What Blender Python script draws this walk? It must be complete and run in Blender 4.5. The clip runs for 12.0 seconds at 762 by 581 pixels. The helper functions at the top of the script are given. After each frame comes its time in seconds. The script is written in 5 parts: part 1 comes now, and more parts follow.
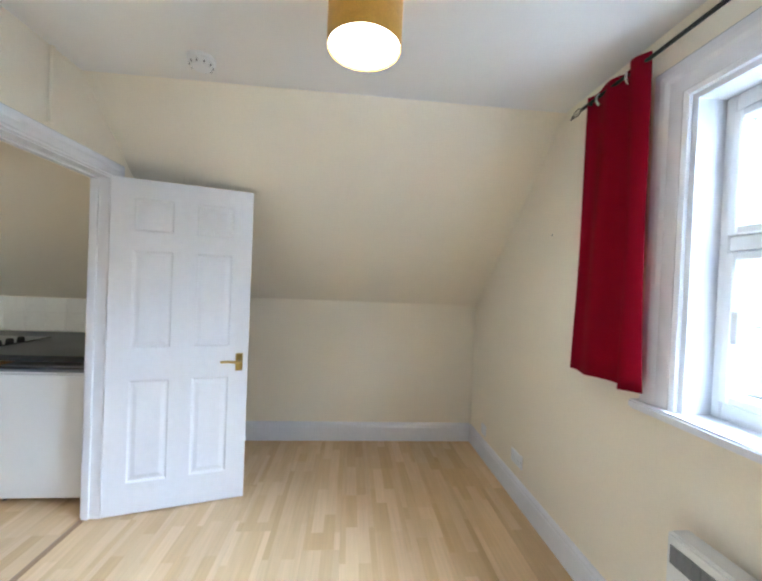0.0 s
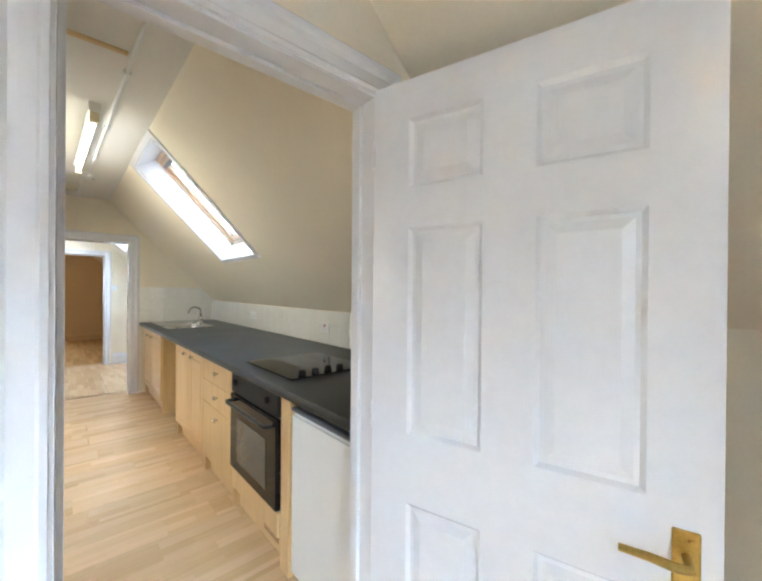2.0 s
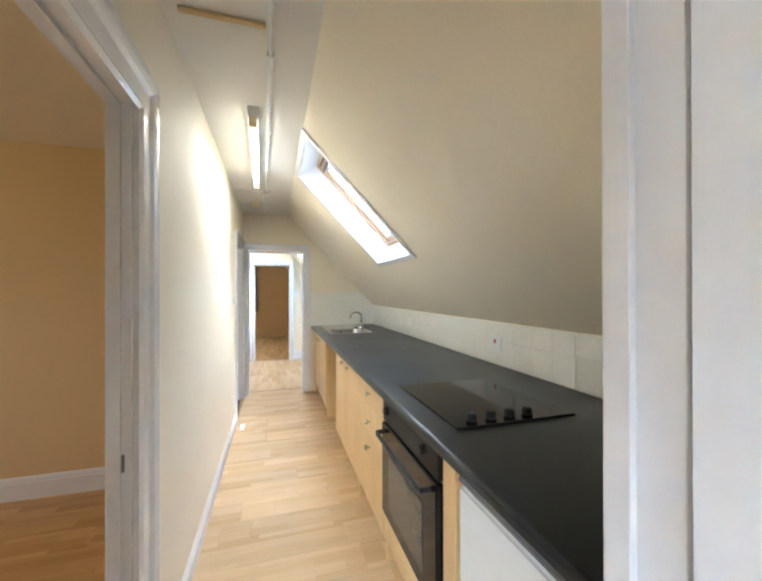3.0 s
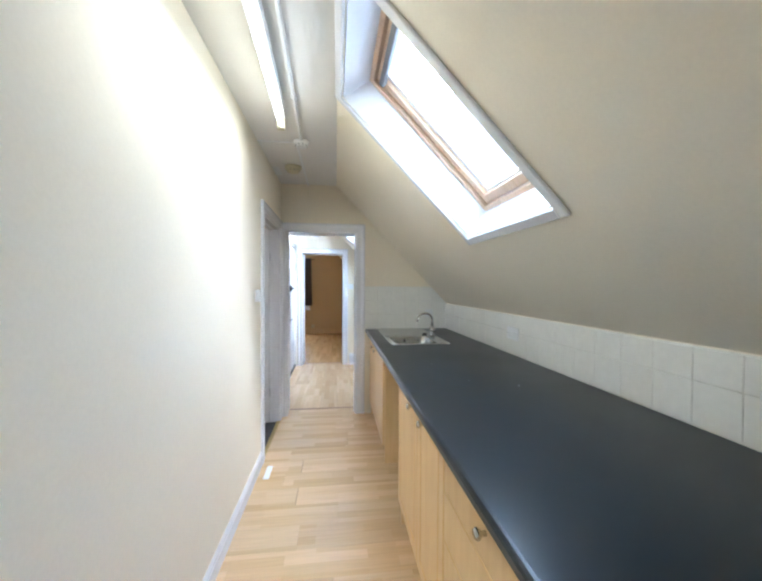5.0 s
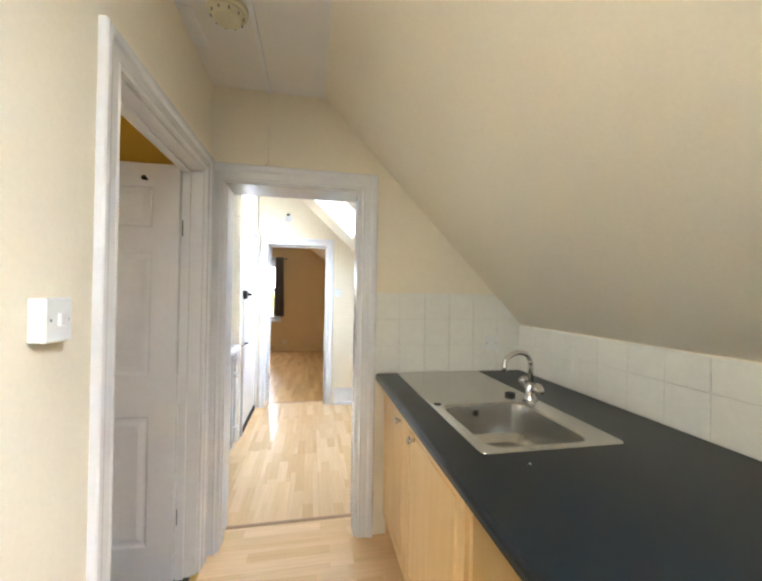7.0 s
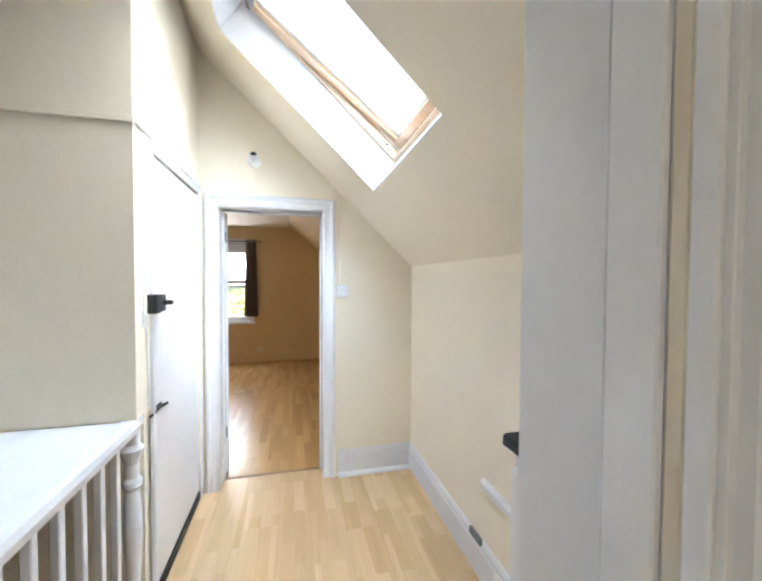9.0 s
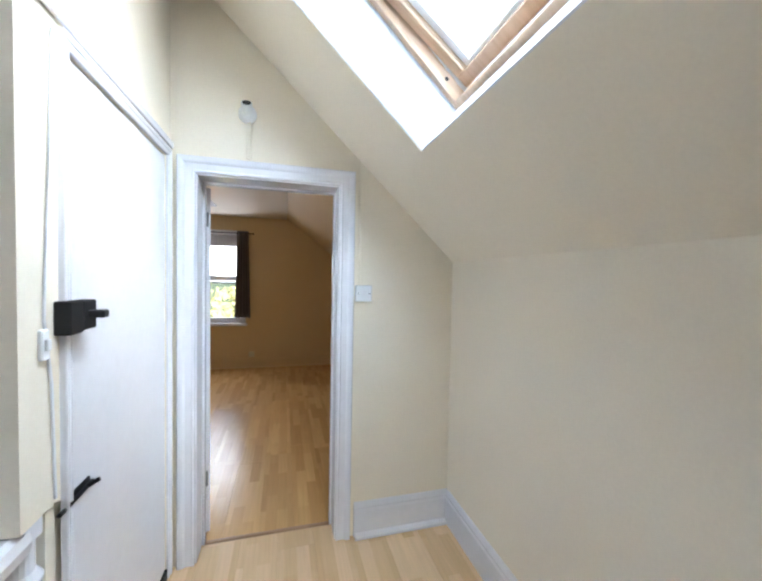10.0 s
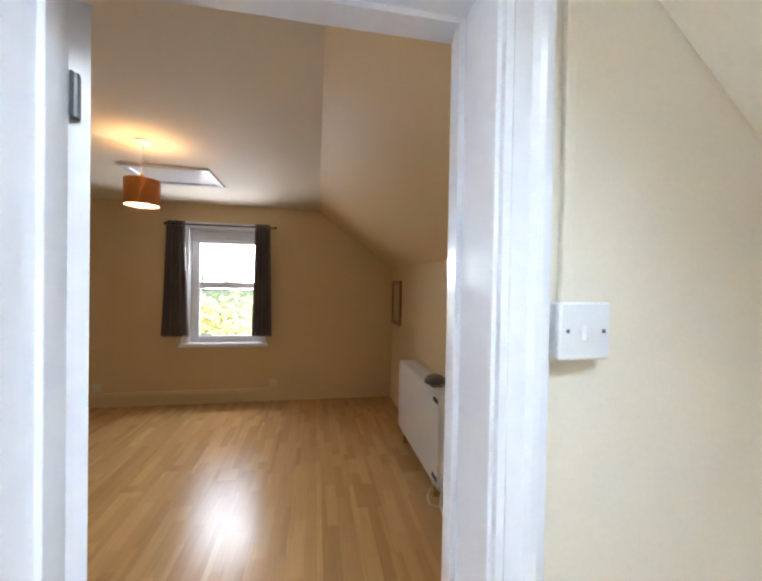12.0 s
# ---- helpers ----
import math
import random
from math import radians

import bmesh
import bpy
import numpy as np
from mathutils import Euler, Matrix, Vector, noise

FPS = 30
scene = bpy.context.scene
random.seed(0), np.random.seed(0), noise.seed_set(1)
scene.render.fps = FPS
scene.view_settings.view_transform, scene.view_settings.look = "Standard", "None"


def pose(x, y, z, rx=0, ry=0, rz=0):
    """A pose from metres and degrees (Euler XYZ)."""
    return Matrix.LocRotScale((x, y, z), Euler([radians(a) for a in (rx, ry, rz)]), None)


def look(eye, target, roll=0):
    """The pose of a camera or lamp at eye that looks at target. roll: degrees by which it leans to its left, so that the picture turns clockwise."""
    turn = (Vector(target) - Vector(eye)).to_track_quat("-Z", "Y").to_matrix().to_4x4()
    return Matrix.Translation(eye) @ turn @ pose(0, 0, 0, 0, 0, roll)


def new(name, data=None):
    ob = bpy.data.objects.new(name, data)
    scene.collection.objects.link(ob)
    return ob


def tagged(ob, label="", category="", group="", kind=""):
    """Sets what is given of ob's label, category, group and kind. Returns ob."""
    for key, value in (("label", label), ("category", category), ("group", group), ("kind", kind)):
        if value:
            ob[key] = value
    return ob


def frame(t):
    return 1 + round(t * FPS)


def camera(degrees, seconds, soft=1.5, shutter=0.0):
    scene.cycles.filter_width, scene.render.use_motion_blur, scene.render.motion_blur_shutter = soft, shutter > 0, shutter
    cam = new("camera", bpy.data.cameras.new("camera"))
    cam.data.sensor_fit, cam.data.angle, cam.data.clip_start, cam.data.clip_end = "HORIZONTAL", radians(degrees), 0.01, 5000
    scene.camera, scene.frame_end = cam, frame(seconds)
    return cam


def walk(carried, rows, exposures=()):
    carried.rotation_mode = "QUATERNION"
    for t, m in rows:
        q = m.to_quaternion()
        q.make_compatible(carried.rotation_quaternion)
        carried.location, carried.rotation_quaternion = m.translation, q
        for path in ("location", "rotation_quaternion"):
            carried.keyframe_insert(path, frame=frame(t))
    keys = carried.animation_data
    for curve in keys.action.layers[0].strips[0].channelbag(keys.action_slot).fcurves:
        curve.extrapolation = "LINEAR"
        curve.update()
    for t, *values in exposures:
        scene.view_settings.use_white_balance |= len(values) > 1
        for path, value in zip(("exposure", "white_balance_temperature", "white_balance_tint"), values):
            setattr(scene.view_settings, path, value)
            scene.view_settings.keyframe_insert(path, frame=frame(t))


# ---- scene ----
cam = camera(94.5, 12.0, soft=2.5)
EXPOSURES = [(0.0, 1.9, 5550, 10), (0.5, 2.35, 5650, 10), (1.0, 2.4, 5650, 10), (1.5, 2.15, 5750, 10), (2.0, 2.05, 5950, 10),
             (2.5, 1.97, 5800, 10), (3.0, 2.22, 5900, 10), (3.5, 2.52, 5700, 10), (5.5, 1.64, 5350, 10), (6.0, 1.45, 5350, 10), (6.5, 1.9, 5850, 10),
             (7.0, 2.3, 6250, 10), (9.0, 1.95, 6150, 10), (9.5, 1.66, 6000, 10), (10.0, 1.5, 5850, 10), (11.0, 1.47, 5550, 10), (11.5, 1.6, 5620, 10), (12.0, 1.9, 6050, 10)]
PATH = [
    (0, (0.902, -0.007, 1.392), (2.894, -0.181, 1.367), 2.4),
    (0.5, (1.249, 0.095, 1.371), (3.249, 0.103, 1.357), 1.1),
    (1, (1.689, 0.159, 1.372), (3.623, 0.666, 1.332), 0.7),
    (1.5, (2.03, 0.367, 1.37), (3.77, 1.354, 1.357), 1.1),
    (2, (2.336, 0.573, 1.371), (3.675, 2.058, 1.365), 0.5),
    (2.5, (2.514, 0.805, 1.38), (3.361, 2.617, 1.378), 1.2),
    (3, (2.582, 1.087, 1.388), (3.161, 3.001, 1.394), -0.1),
    (3.5, (2.664, 1.346, 1.388), (3.003, 3.317, 1.413), -1.0),
    (3.7, (2.711, 1.448, 1.399), (2.974, 3.43, 1.422), -1.0),
    (5.3, (2.758, 2.539, 1.386), (3.019, 4.522, 1.351), 0.5),
    (5.5, (2.752, 2.715, 1.391), (3.022, 4.696, 1.359), 0.6),
    (6, (2.708, 3.178, 1.394), (3.042, 5.15, 1.386), 0.1),
    (6.5, (2.719, 3.633, 1.384), (3.114, 5.594, 1.388), -0.1),
    (7, (2.708, 4.114, 1.372), (3.092, 6.077, 1.384), 1.0),
    (7.2, (2.689, 4.308, 1.377), (3.088, 6.268, 1.385), 1.2),
    (8.8, (2.638, 5.746, 1.438), (3.14, 7.681, 1.392), 0.5),
    (9, (2.666, 5.905, 1.433), (3.155, 7.844, 1.378), 0.3),
    (9.5, (2.67, 6.232, 1.447), (3.131, 8.178, 1.4), 0.5),
    (10, (2.602, 6.572, 1.438), (3.13, 8.5, 1.373), 1.1),
    (10.5, (2.627, 6.899, 1.408), (3.151, 8.828, 1.336), 1.1),
    (11, (2.664, 7.268, 1.425), (3.101, 9.219, 1.389), 1.4),
    (11.5, (2.63, 7.628, 1.438), (3.039, 9.585, 1.422), 1.3),
    (12, (2.611, 7.962, 1.421), (2.974, 9.929, 1.397), 1.0),
]
walk(cam, [(t, look(eye, target, roll)) for t, eye, target, roll in PATH], EXPOSURES)

# ---- world, sun and window light ----
world = bpy.data.worlds.new("world")
scene.world = world
world.use_nodes = True
_wn = world.node_tree.nodes
_sky = _wn.new("ShaderNodeTexSky")
_sky.sky_type, _sky.sun_disc = "NISHITA", False
_sky.sun_elevation, _sky.sun_rotation = radians(38), radians(120)
_sky.air_density, _sky.dust_density = 1.0, 4.0
_haze = _wn.new("ShaderNodeHueSaturation")          # thin bright cloud pales the sky
_haze.inputs["Saturation"].default_value, _haze.inputs["Value"].default_value = 0.4, 1.8
world.node_tree.links.new(_sky.outputs[0], _haze.inputs["Color"])
world.node_tree.links.new(_haze.outputs[0], _wn["Background"].inputs[0])
_wn["Background"].inputs[1].default_value = 0.15
sun = new("sun", bpy.data.lights.new("sun", "SUN"))
sun.data.energy, sun.data.angle, sun.data.color = 0.5, radians(15), (1.0, 0.96, 0.9)
sun.matrix_world = look((0, 0, 20), (-6, 5, 10.6))


def window_light(name, m, w, h, watts, colour=(0.70, 0.85, 1.0)):
    lamp = new(name, bpy.data.lights.new(name, "AREA"))
    lamp.data.shape, lamp.data.size, lamp.data.size_y = "RECTANGLE", w, h
    lamp.data.energy, lamp.data.color = watts, colour
    lamp.matrix_world = m
    return lamp


def bulb_light(name, p, watts, colour, radius=0.04):
    lamp = new(name, bpy.data.lights.new(name, "POINT"))
    lamp.data.energy, lamp.data.color, lamp.data.shadow_soft_size = watts, colour, radius
    lamp.location = p
    return lamp


# ---- plan: measures of the place ----
LX0, LX1, LY0, LY1 = -1.3, 4.055, -1.165, 1.362      # living room
LCEIL, LSX, LKNEE = 2.40, 2.79, 1.245              # its ceiling, where the slope starts, the knee wall
PY = 1.46                                          # kitchen face of the partition
KX0, KX1, KY1 = 2.185, 3.972, 6.085                   # kitchen
KCEIL, KSX, KKNEE = 2.44, 2.76, 1.19
HY0, HY1, HX0, HX1 = 6.32, 8.465, 2.075, 3.555       # landing
HKNEE, HSL = 1.544, 0.94
BY0, BY1, BX0, BX1 = 8.655, 12.43, -1.0, 3.59       # bedroom
BCEIL, BSX, BKNEE = 2.355, 2.63, 1.635
TOP = 3.5


ROOF0, ROOF1 = (1.9, 3.5), (4.3, 1.17)            # underside of the roof covering


def roofline(x):
    return ROOF0[1] + (ROOF1[1] - ROOF0[1]) * max(0.0, x - ROOF0[0]) / (ROOF1[0] - ROOF0[0])


def gable(x0, x1, z0, y0, y1, k):
    """A stretch of cross wall from z0 up to the roof."""
    pts = [(x0, z0), (x1, z0), (x1, roofline(x1))] + ([ROOF0] if x0 < ROOF0[0] < x1 else []) + [(x0, roofline(x0))]
    return prism(pts, "y", y0, y1, k)


def kz(x):
    return KCEIL + (KKNEE - KCEIL) * (x - KSX) / (KX1 - KSX)


def hz(x):
    return HKNEE + HSL * (HX1 - x)


window_light("living_window_light", look((1.4, -4.6, 4.3), (1.4, -1.2, 1.5)), 6.0, 3.6, 1000)
window_light("kitchen_skylight_light", look((2.7, 3.835, 4.3), (2.8, 3.835, 2.0)), 4.6, 4.6, 400, (0.62, 0.81, 1.0))
window_light("landing_skylight_light", look((2.4, 7.42, 4.45), (2.55, 7.42, 2.3)), 4.6, 4.6, 440, (0.76, 0.88, 1.0))
window_light("bedroom_window_light", look((1.54, 12.66, 1.64), (1.54, 10.83, 1.1)), 0.62, 0.60, 6.5, (0.95, 0.96, 1.0))
window_light("west_room_window_light", look((-1.55, 2.8, 1.5), (0, 2.8, 1.4)), 1.0, 1.1, 2.6, (1.0, 0.80, 0.58))
# Fill lamp added to brighten the bathroom; no source is known there.
window_light("bathroom_fill_light", look((0.70, 5.1, 1.52), (2, 5.1, 1.5)), 0.78, 0.82, 0.8, (1.0, 0.90, 0.74))
bulb_light("living_bulb", (2.02, -0.02, 2.22), 1.8, (1.0, 0.87, 0.68))
bulb_light("bedroom_bulb", (1.47, 10.55, 2.01), 1.8, (1.0, 0.70, 0.30), 0.07)
window_light("tube_light", look((2.445, 3.86, 2.325), (2.445, 3.86, 0)), 0.03, 1.2, 2.3, (1.0, 0.94, 0.77))


# ---- materials ----
def material(name, colour, rough=0.6, metal=0.0, vary=0.06, scale=6.0, fine=60.0, bump=0.02, spec=0.5, coat=0.0, emit=None):
    m = bpy.data.materials.new(name)
    m.use_nodes = True
    n, l = m.node_tree.nodes, m.node_tree.links
    b = n["Principled BSDF"]
    b.inputs["Roughness"].default_value, b.inputs["Metallic"].default_value = rough, metal
    b.inputs["Specular IOR Level"].default_value = spec
    b.inputs["Coat Weight"].default_value = coat
    b.inputs["Coat Roughness"].default_value = 0.12
    geo = n.new("ShaderNodeNewGeometry")
    big, small, mix = n.new("ShaderNodeTexNoise"), n.new("ShaderNodeTexNoise"), n.new("ShaderNodeMath")
    big.inputs["Scale"].default_value, small.inputs["Scale"].default_value = scale, fine
    big.inputs["Detail"].default_value = 4
    small.inputs["Detail"].default_value = 3
    l.new(geo.outputs["Position"], big.inputs["Vector"])
    l.new(geo.outputs["Position"], small.inputs["Vector"])
    mix.operation = "ADD"
    l.new(big.outputs["Fac"], mix.inputs[0])
    l.new(small.outputs["Fac"], mix.inputs[1])
    ramp = n.new("ShaderNodeMapRange")
    ramp.inputs["From Min"].default_value, ramp.inputs["From Max"].default_value = 0.6, 1.4
    ramp.inputs["To Min"].default_value, ramp.inputs["To Max"].default_value = 1 - vary, 1 + vary
    l.new(mix.outputs[0], ramp.inputs["Value"])
    tint = n.new("ShaderNodeVectorMath")
    tint.operation = "SCALE"
    tint.inputs[0].default_value = colour
    l.new(ramp.outputs[0], tint.inputs["Scale"])
    l.new(tint.outputs[0], b.inputs["Base Color"])
    if bump:
        bp = n.new("ShaderNodeBump")
        bp.inputs["Strength"].default_value, bp.inputs["Distance"].default_value = bump * 10, 0.002
        l.new(mix.outputs[0], bp.inputs["Height"])
        l.new(bp.outputs[0], b.inputs["Normal"])
    rr = n.new("ShaderNodeMapRange")
    rr.inputs["To Min"].default_value, rr.inputs["To Max"].default_value = max(0.02, rough - 0.06), min(1, rough + 0.06)
    l.new(big.outputs["Fac"], rr.inputs["Value"])
    l.new(rr.outputs[0], b.inputs["Roughness"])
    if emit:
        b.inputs["Emission Color"].default_value = (*emit[:3], 1)
        b.inputs["Emission Strength"].default_value = emit[3]
    return m


def wood(name, light, dark, along=1, rough=0.35, stretch=14.0, scale=3.0, coat=0.0):
    """Grain that runs along an object's own axis (0 x, 1 y, 2 z), tinted piece by piece."""
    m = bpy.data.materials.new(name)
    m.use_nodes = True
    n, l = m.node_tree.nodes, m.node_tree.links
    b = n["Principled BSDF"]
    b.inputs["Roughness"].default_value = rough
    b.inputs["Coat Weight"].default_value = coat
    tex, info = n.new("ShaderNodeTexCoord"), n.new("ShaderNodeObjectInfo")
    mp = n.new("ShaderNodeMapping")
    sc = [stretch] * 3
    sc[along] = 1.0
    mp.inputs["Scale"].default_value = sc
    add = n.new("ShaderNodeVectorMath")
    add.operation = "ADD"
    sh = n.new("ShaderNodeVectorMath")
    sh.operation = "SCALE"
    sh.inputs[0].default_value = (17.0, 31.0, 11.0)
    l.new(info.outputs["Random"], sh.inputs["Scale"])
    l.new(tex.outputs["Object"], add.inputs[0])
    l.new(sh.outputs[0], add.inputs[1])
    l.new(add.outputs[0], mp.inputs["Vector"])
    ns = n.new("ShaderNodeTexNoise")
    ns.inputs["Scale"].default_value, ns.inputs["Detail"].default_value, ns.inputs["Distortion"].default_value = scale, 6, 0.6
    l.new(mp.outputs[0], ns.inputs["Vector"])
    ramp = n.new("ShaderNodeValToRGB")
    ramp.color_ramp.elements[0].position, ramp.color_ramp.elements[1].position = 0.32, 0.68
    ramp.color_ramp.elements[0].color, ramp.color_ramp.elements[1].color = (*dark, 1), (*light, 1)
    l.new(ns.outputs["Fac"], ramp.inputs[0])
    l.new(ramp.outputs[0], b.inputs["Base Color"])
    bp = n.new("ShaderNodeBump")
    bp.inputs["Strength"].default_value, bp.inputs["Distance"].default_value = 0.12, 0.001
    l.new(ns.outputs["Fac"], bp.inputs["Height"])
    l.new(bp.outputs[0], b.inputs["Normal"])
    return m


def laminate(name, along, light, mid, dark, rough):
    """Three-strip laminate: short strips printed across each board, with grain."""
    m = bpy.data.materials.new(name)
    m.use_nodes = True
    n, l = m.node_tree.nodes, m.node_tree.links
    b = n["Principled BSDF"]
    tex, info = n.new("ShaderNodeTexCoord"), n.new("ShaderNodeObjectInfo")
    sep, com = n.new("ShaderNodeSeparateXYZ"), n.new("ShaderNodeCombineXYZ")
    l.new(tex.outputs["Object"], sep.inputs[0])
    l.new(sep.outputs[along], com.inputs[0])
    l.new(sep.outputs[1 - along], com.inputs[1])
    sh = n.new("ShaderNodeVectorMath")
    sh.operation = "SCALE"
    sh.inputs[0].default_value = (23.0, 0.0, 0.0)
    l.new(info.outputs["Random"], sh.inputs["Scale"])
    add = n.new("ShaderNodeVectorMath")
    l.new(com.outputs[0], add.inputs[0])
    l.new(sh.outputs[0], add.inputs[1])
    br = n.new("ShaderNodeTexBrick")
    br.offset, br.offset_frequency, br.squash = 0.37, 2, 1.0
    br.inputs["Scale"].default_value = 1.0
    br.inputs["Mortar Size"].default_value, br.inputs["Mortar Smooth"].default_value = 0.0, 0.0
    br.inputs["Brick Width"].default_value, br.inputs["Row Height"].default_value = 0.42, 0.0645
    br.inputs["Color1"].default_value, br.inputs["Color2"].default_value = (*light, 1), (*mid, 1)
    br.inputs["Mortar"].default_value = (*dark, 1)
    l.new(add.outputs[0], br.inputs["Vector"])
    mp = n.new("ShaderNodeMapping")
    mp.inputs["Scale"].default_value = (2.2, 46.0, 1.0)
    l.new(add.outputs[0], mp.inputs["Vector"])
    ns = n.new("ShaderNodeTexNoise")
    ns.inputs["Scale"].default_value, ns.inputs["Detail"].default_value = 1.6, 5
    l.new(mp.outputs[0], ns.inputs["Vector"])
    mul = n.new("ShaderNodeMixRGB")
    mul.blend_type = "MULTIPLY"
    mul.inputs[0].default_value = 0.75
    gr = n.new("ShaderNodeMapRange")
    gr.inputs["From Min"].default_value, gr.inputs["From Max"].default_value = 0.3, 0.7
    gr.inputs["To Min"].default_value, gr.inputs["To Max"].default_value = 0.90, 1.05
    l.new(ns.outputs["Fac"], gr.inputs["Value"])
    l.new(br.outputs["Color"], mul.inputs[1])
    l.new(gr.outputs[0], mul.inputs[2])
    hs = n.new("ShaderNodeHueSaturation")
    vr = n.new("ShaderNodeMapRange")
    vr.inputs["To Min"].default_value, vr.inputs["To Max"].default_value = 0.92, 1.07
    l.new(info.outputs["Random"], vr.inputs["Value"])
    l.new(vr.outputs[0], hs.inputs["Value"])
    l.new(mul.outputs[0], hs.inputs["Color"])
    l.new(hs.outputs[0], b.inputs["Base Color"])
    sm = n.new("ShaderNodeTexNoise")
    sm.inputs["Scale"].default_value = 1.2
    geo = n.new("ShaderNodeNewGeometry")
    l.new(geo.outputs["Position"], sm.inputs["Vector"])
    rr = n.new("ShaderNodeMapRange")
    rr.inputs["To Min"].default_value, rr.inputs["To Max"].default_value = rough - 0.015, rough + 0.025
    l.new(sm.outputs["Fac"], rr.inputs["Value"])
    l.new(rr.outputs[0], b.inputs["Roughness"])
    bp = n.new("ShaderNodeBump")
    bp.inputs["Strength"].default_value, bp.inputs["Distance"].default_value = 0.05, 0.001
    l.new(ns.outputs["Fac"], bp.inputs["Height"])
    l.new(bp.outputs[0], b.inputs["Normal"])
    return m


def glass_material(name, tint=(0.96, 0.99, 0.98)):
    m = bpy.data.materials.new(name)
    m.use_nodes = True
    b = m.node_tree.nodes["Principled BSDF"]
    b.inputs["Base Color"].default_value = (*tint, 1)
    b.inputs["Transmission Weight"].default_value, b.inputs["Roughness"].default_value, b.inputs["IOR"].default_value = 1.0, 0.0, 1.45
    return m


CREAM = material("cream_wall_paint", (0.87, 0.80, 0.665), 0.62, vary=0.03, scale=1.6, fine=90, bump=0.008, spec=0.3)
TAN = material("tan_wall_paint", (0.72, 0.54, 0.30), 0.62, vary=0.04, scale=1.6, fine=140, bump=0.02, spec=0.3)
CEILW = material("white_ceiling_paint", (0.82, 0.80, 0.77), 0.75, vary=0.03, scale=1.5, fine=120, bump=0.03, spec=0.25)
OCHRE = material("ochre_wall_paint", (0.66, 0.43, 0.06), 0.65, vary=0.05, scale=2, fine=120, bump=0.01)
# Beige base also holds the warm bounce off the bedroom floor and walls.
BEIGE = material("beige_bounce_ceiling_paint", (0.77, 0.69, 0.575), 0.75, vary=0.03, scale=1.5, fine=120, bump=0.03, spec=0.25)
GRILLE = material("grey_grille_plastic", (0.20, 0.21, 0.22), 0.55, vary=0.08, scale=9, fine=120, bump=0.004)
SLOT = material("shaded_plastic_slot", (0.42, 0.42, 0.42), 0.5, vary=0.05, bump=0)
GLOSS = material("white_gloss_paint", (0.81, 0.815, 0.85), 0.17, vary=0.03, scale=3, fine=30, bump=0.005)
UPVC = material("white_plastic", (0.82, 0.83, 0.84), 0.32, vary=0.02, scale=4, fine=90, bump=0.004)
IVORY = material("aged_cream_plastic", (0.72, 0.66, 0.46), 0.4, vary=0.05, scale=20, fine=90, bump=0.004)
ENAMEL = material("white_enamel", (0.80, 0.81, 0.80), 0.22, vary=0.02, scale=4, fine=60, bump=0.004)
TILE = material("white_glazed_tile", (0.885, 0.88, 0.835), 0.16, vary=0.04, scale=7, fine=30, bump=0.006)
GROUT = material("grey_grout", (0.82, 0.81, 0.745), 0.85, vary=0.08, scale=9, fine=120, bump=0.03)
SLATE = material("black_laminate_worktop", (0.005, 0.009, 0.012), 0.33, vary=0.1, scale=2.5, fine=300, bump=0.0, spec=0.4)
BLACKGLASS = material("black_ceramic_glass", (0.006, 0.006, 0.007), 0.06, vary=0.1, scale=10, fine=80, bump=0, spec=0.2)
# Base raised to grey: the oven window's reflection is put into its colour.
OVENGLASS = material("oven_glass_grey_reflection", (0.075, 0.075, 0.07), 0.14, vary=0.2, scale=8, fine=60, bump=0)
BLACK = material("black_plastic", (0.012, 0.012, 0.013), 0.5, vary=0.1, scale=20, fine=200, bump=0.004, spec=0.3)
GREYMETAL = material("grey_metal", (0.20, 0.21, 0.23), 0.42, 0.7, vary=0.1, scale=20, fine=200, bump=0.006)
STEEL = material("brushed_stainless_steel", (0.56, 0.55, 0.52), 0.24, 1.0, vary=0.08, scale=12, fine=300, bump=0.008)
CHROME = material("chrome", (0.66, 0.66, 0.68), 0.10, 1.0, vary=0.04, scale=12, fine=90, bump=0)
BRASS = material("aged_brass", (0.50, 0.36, 0.12), 0.30, 1.0, vary=0.15, scale=40, fine=160, bump=0.006)
def cloth(m, glow, share):
    """Lets some light through the weave of a fabric material."""
    n, l = m.node_tree.nodes, m.node_tree.links
    t, mix = n.new("ShaderNodeBsdfTranslucent"), n.new("ShaderNodeMixShader")
    t.inputs["Color"].default_value = (*glow, 1)
    mix.inputs[0].default_value = share
    l.new(n["Principled BSDF"].outputs[0], mix.inputs[1])
    l.new(t.outputs[0], mix.inputs[2])
    l.new(mix.outputs[0], n["Material Output"].inputs["Surface"])
    return m


RED = material("crimson_curtain_fabric", (0.27, 0.002, 0.016), 0.85, vary=0.12, scale=8, fine=500, bump=0.03, spec=0.08)
GREYCLOTH = material("charcoal_curtain_fabric", (0.135, 0.112, 0.104), 0.5, vary=0.15, scale=9, fine=500, bump=0.03, spec=0.35)
cloth(RED, (0.55, 0.01, 0.08), 0.3)
TILEFLOOR = material("dark_floor_tile", (0.02, 0.02, 0.02), 0.3, vary=0.4, scale=9, fine=60, bump=0.02)
CARPET = material("brown_floor", (0.34, 0.20, 0.10), 0.5, vary=0.15, scale=6, fine=60, bump=0.02)
MAPLE = wood("maple_cabinet_foil", (0.79, 0.55, 0.265), (0.72, 0.475, 0.21), 2, 0.38, 9.0, 2.2)
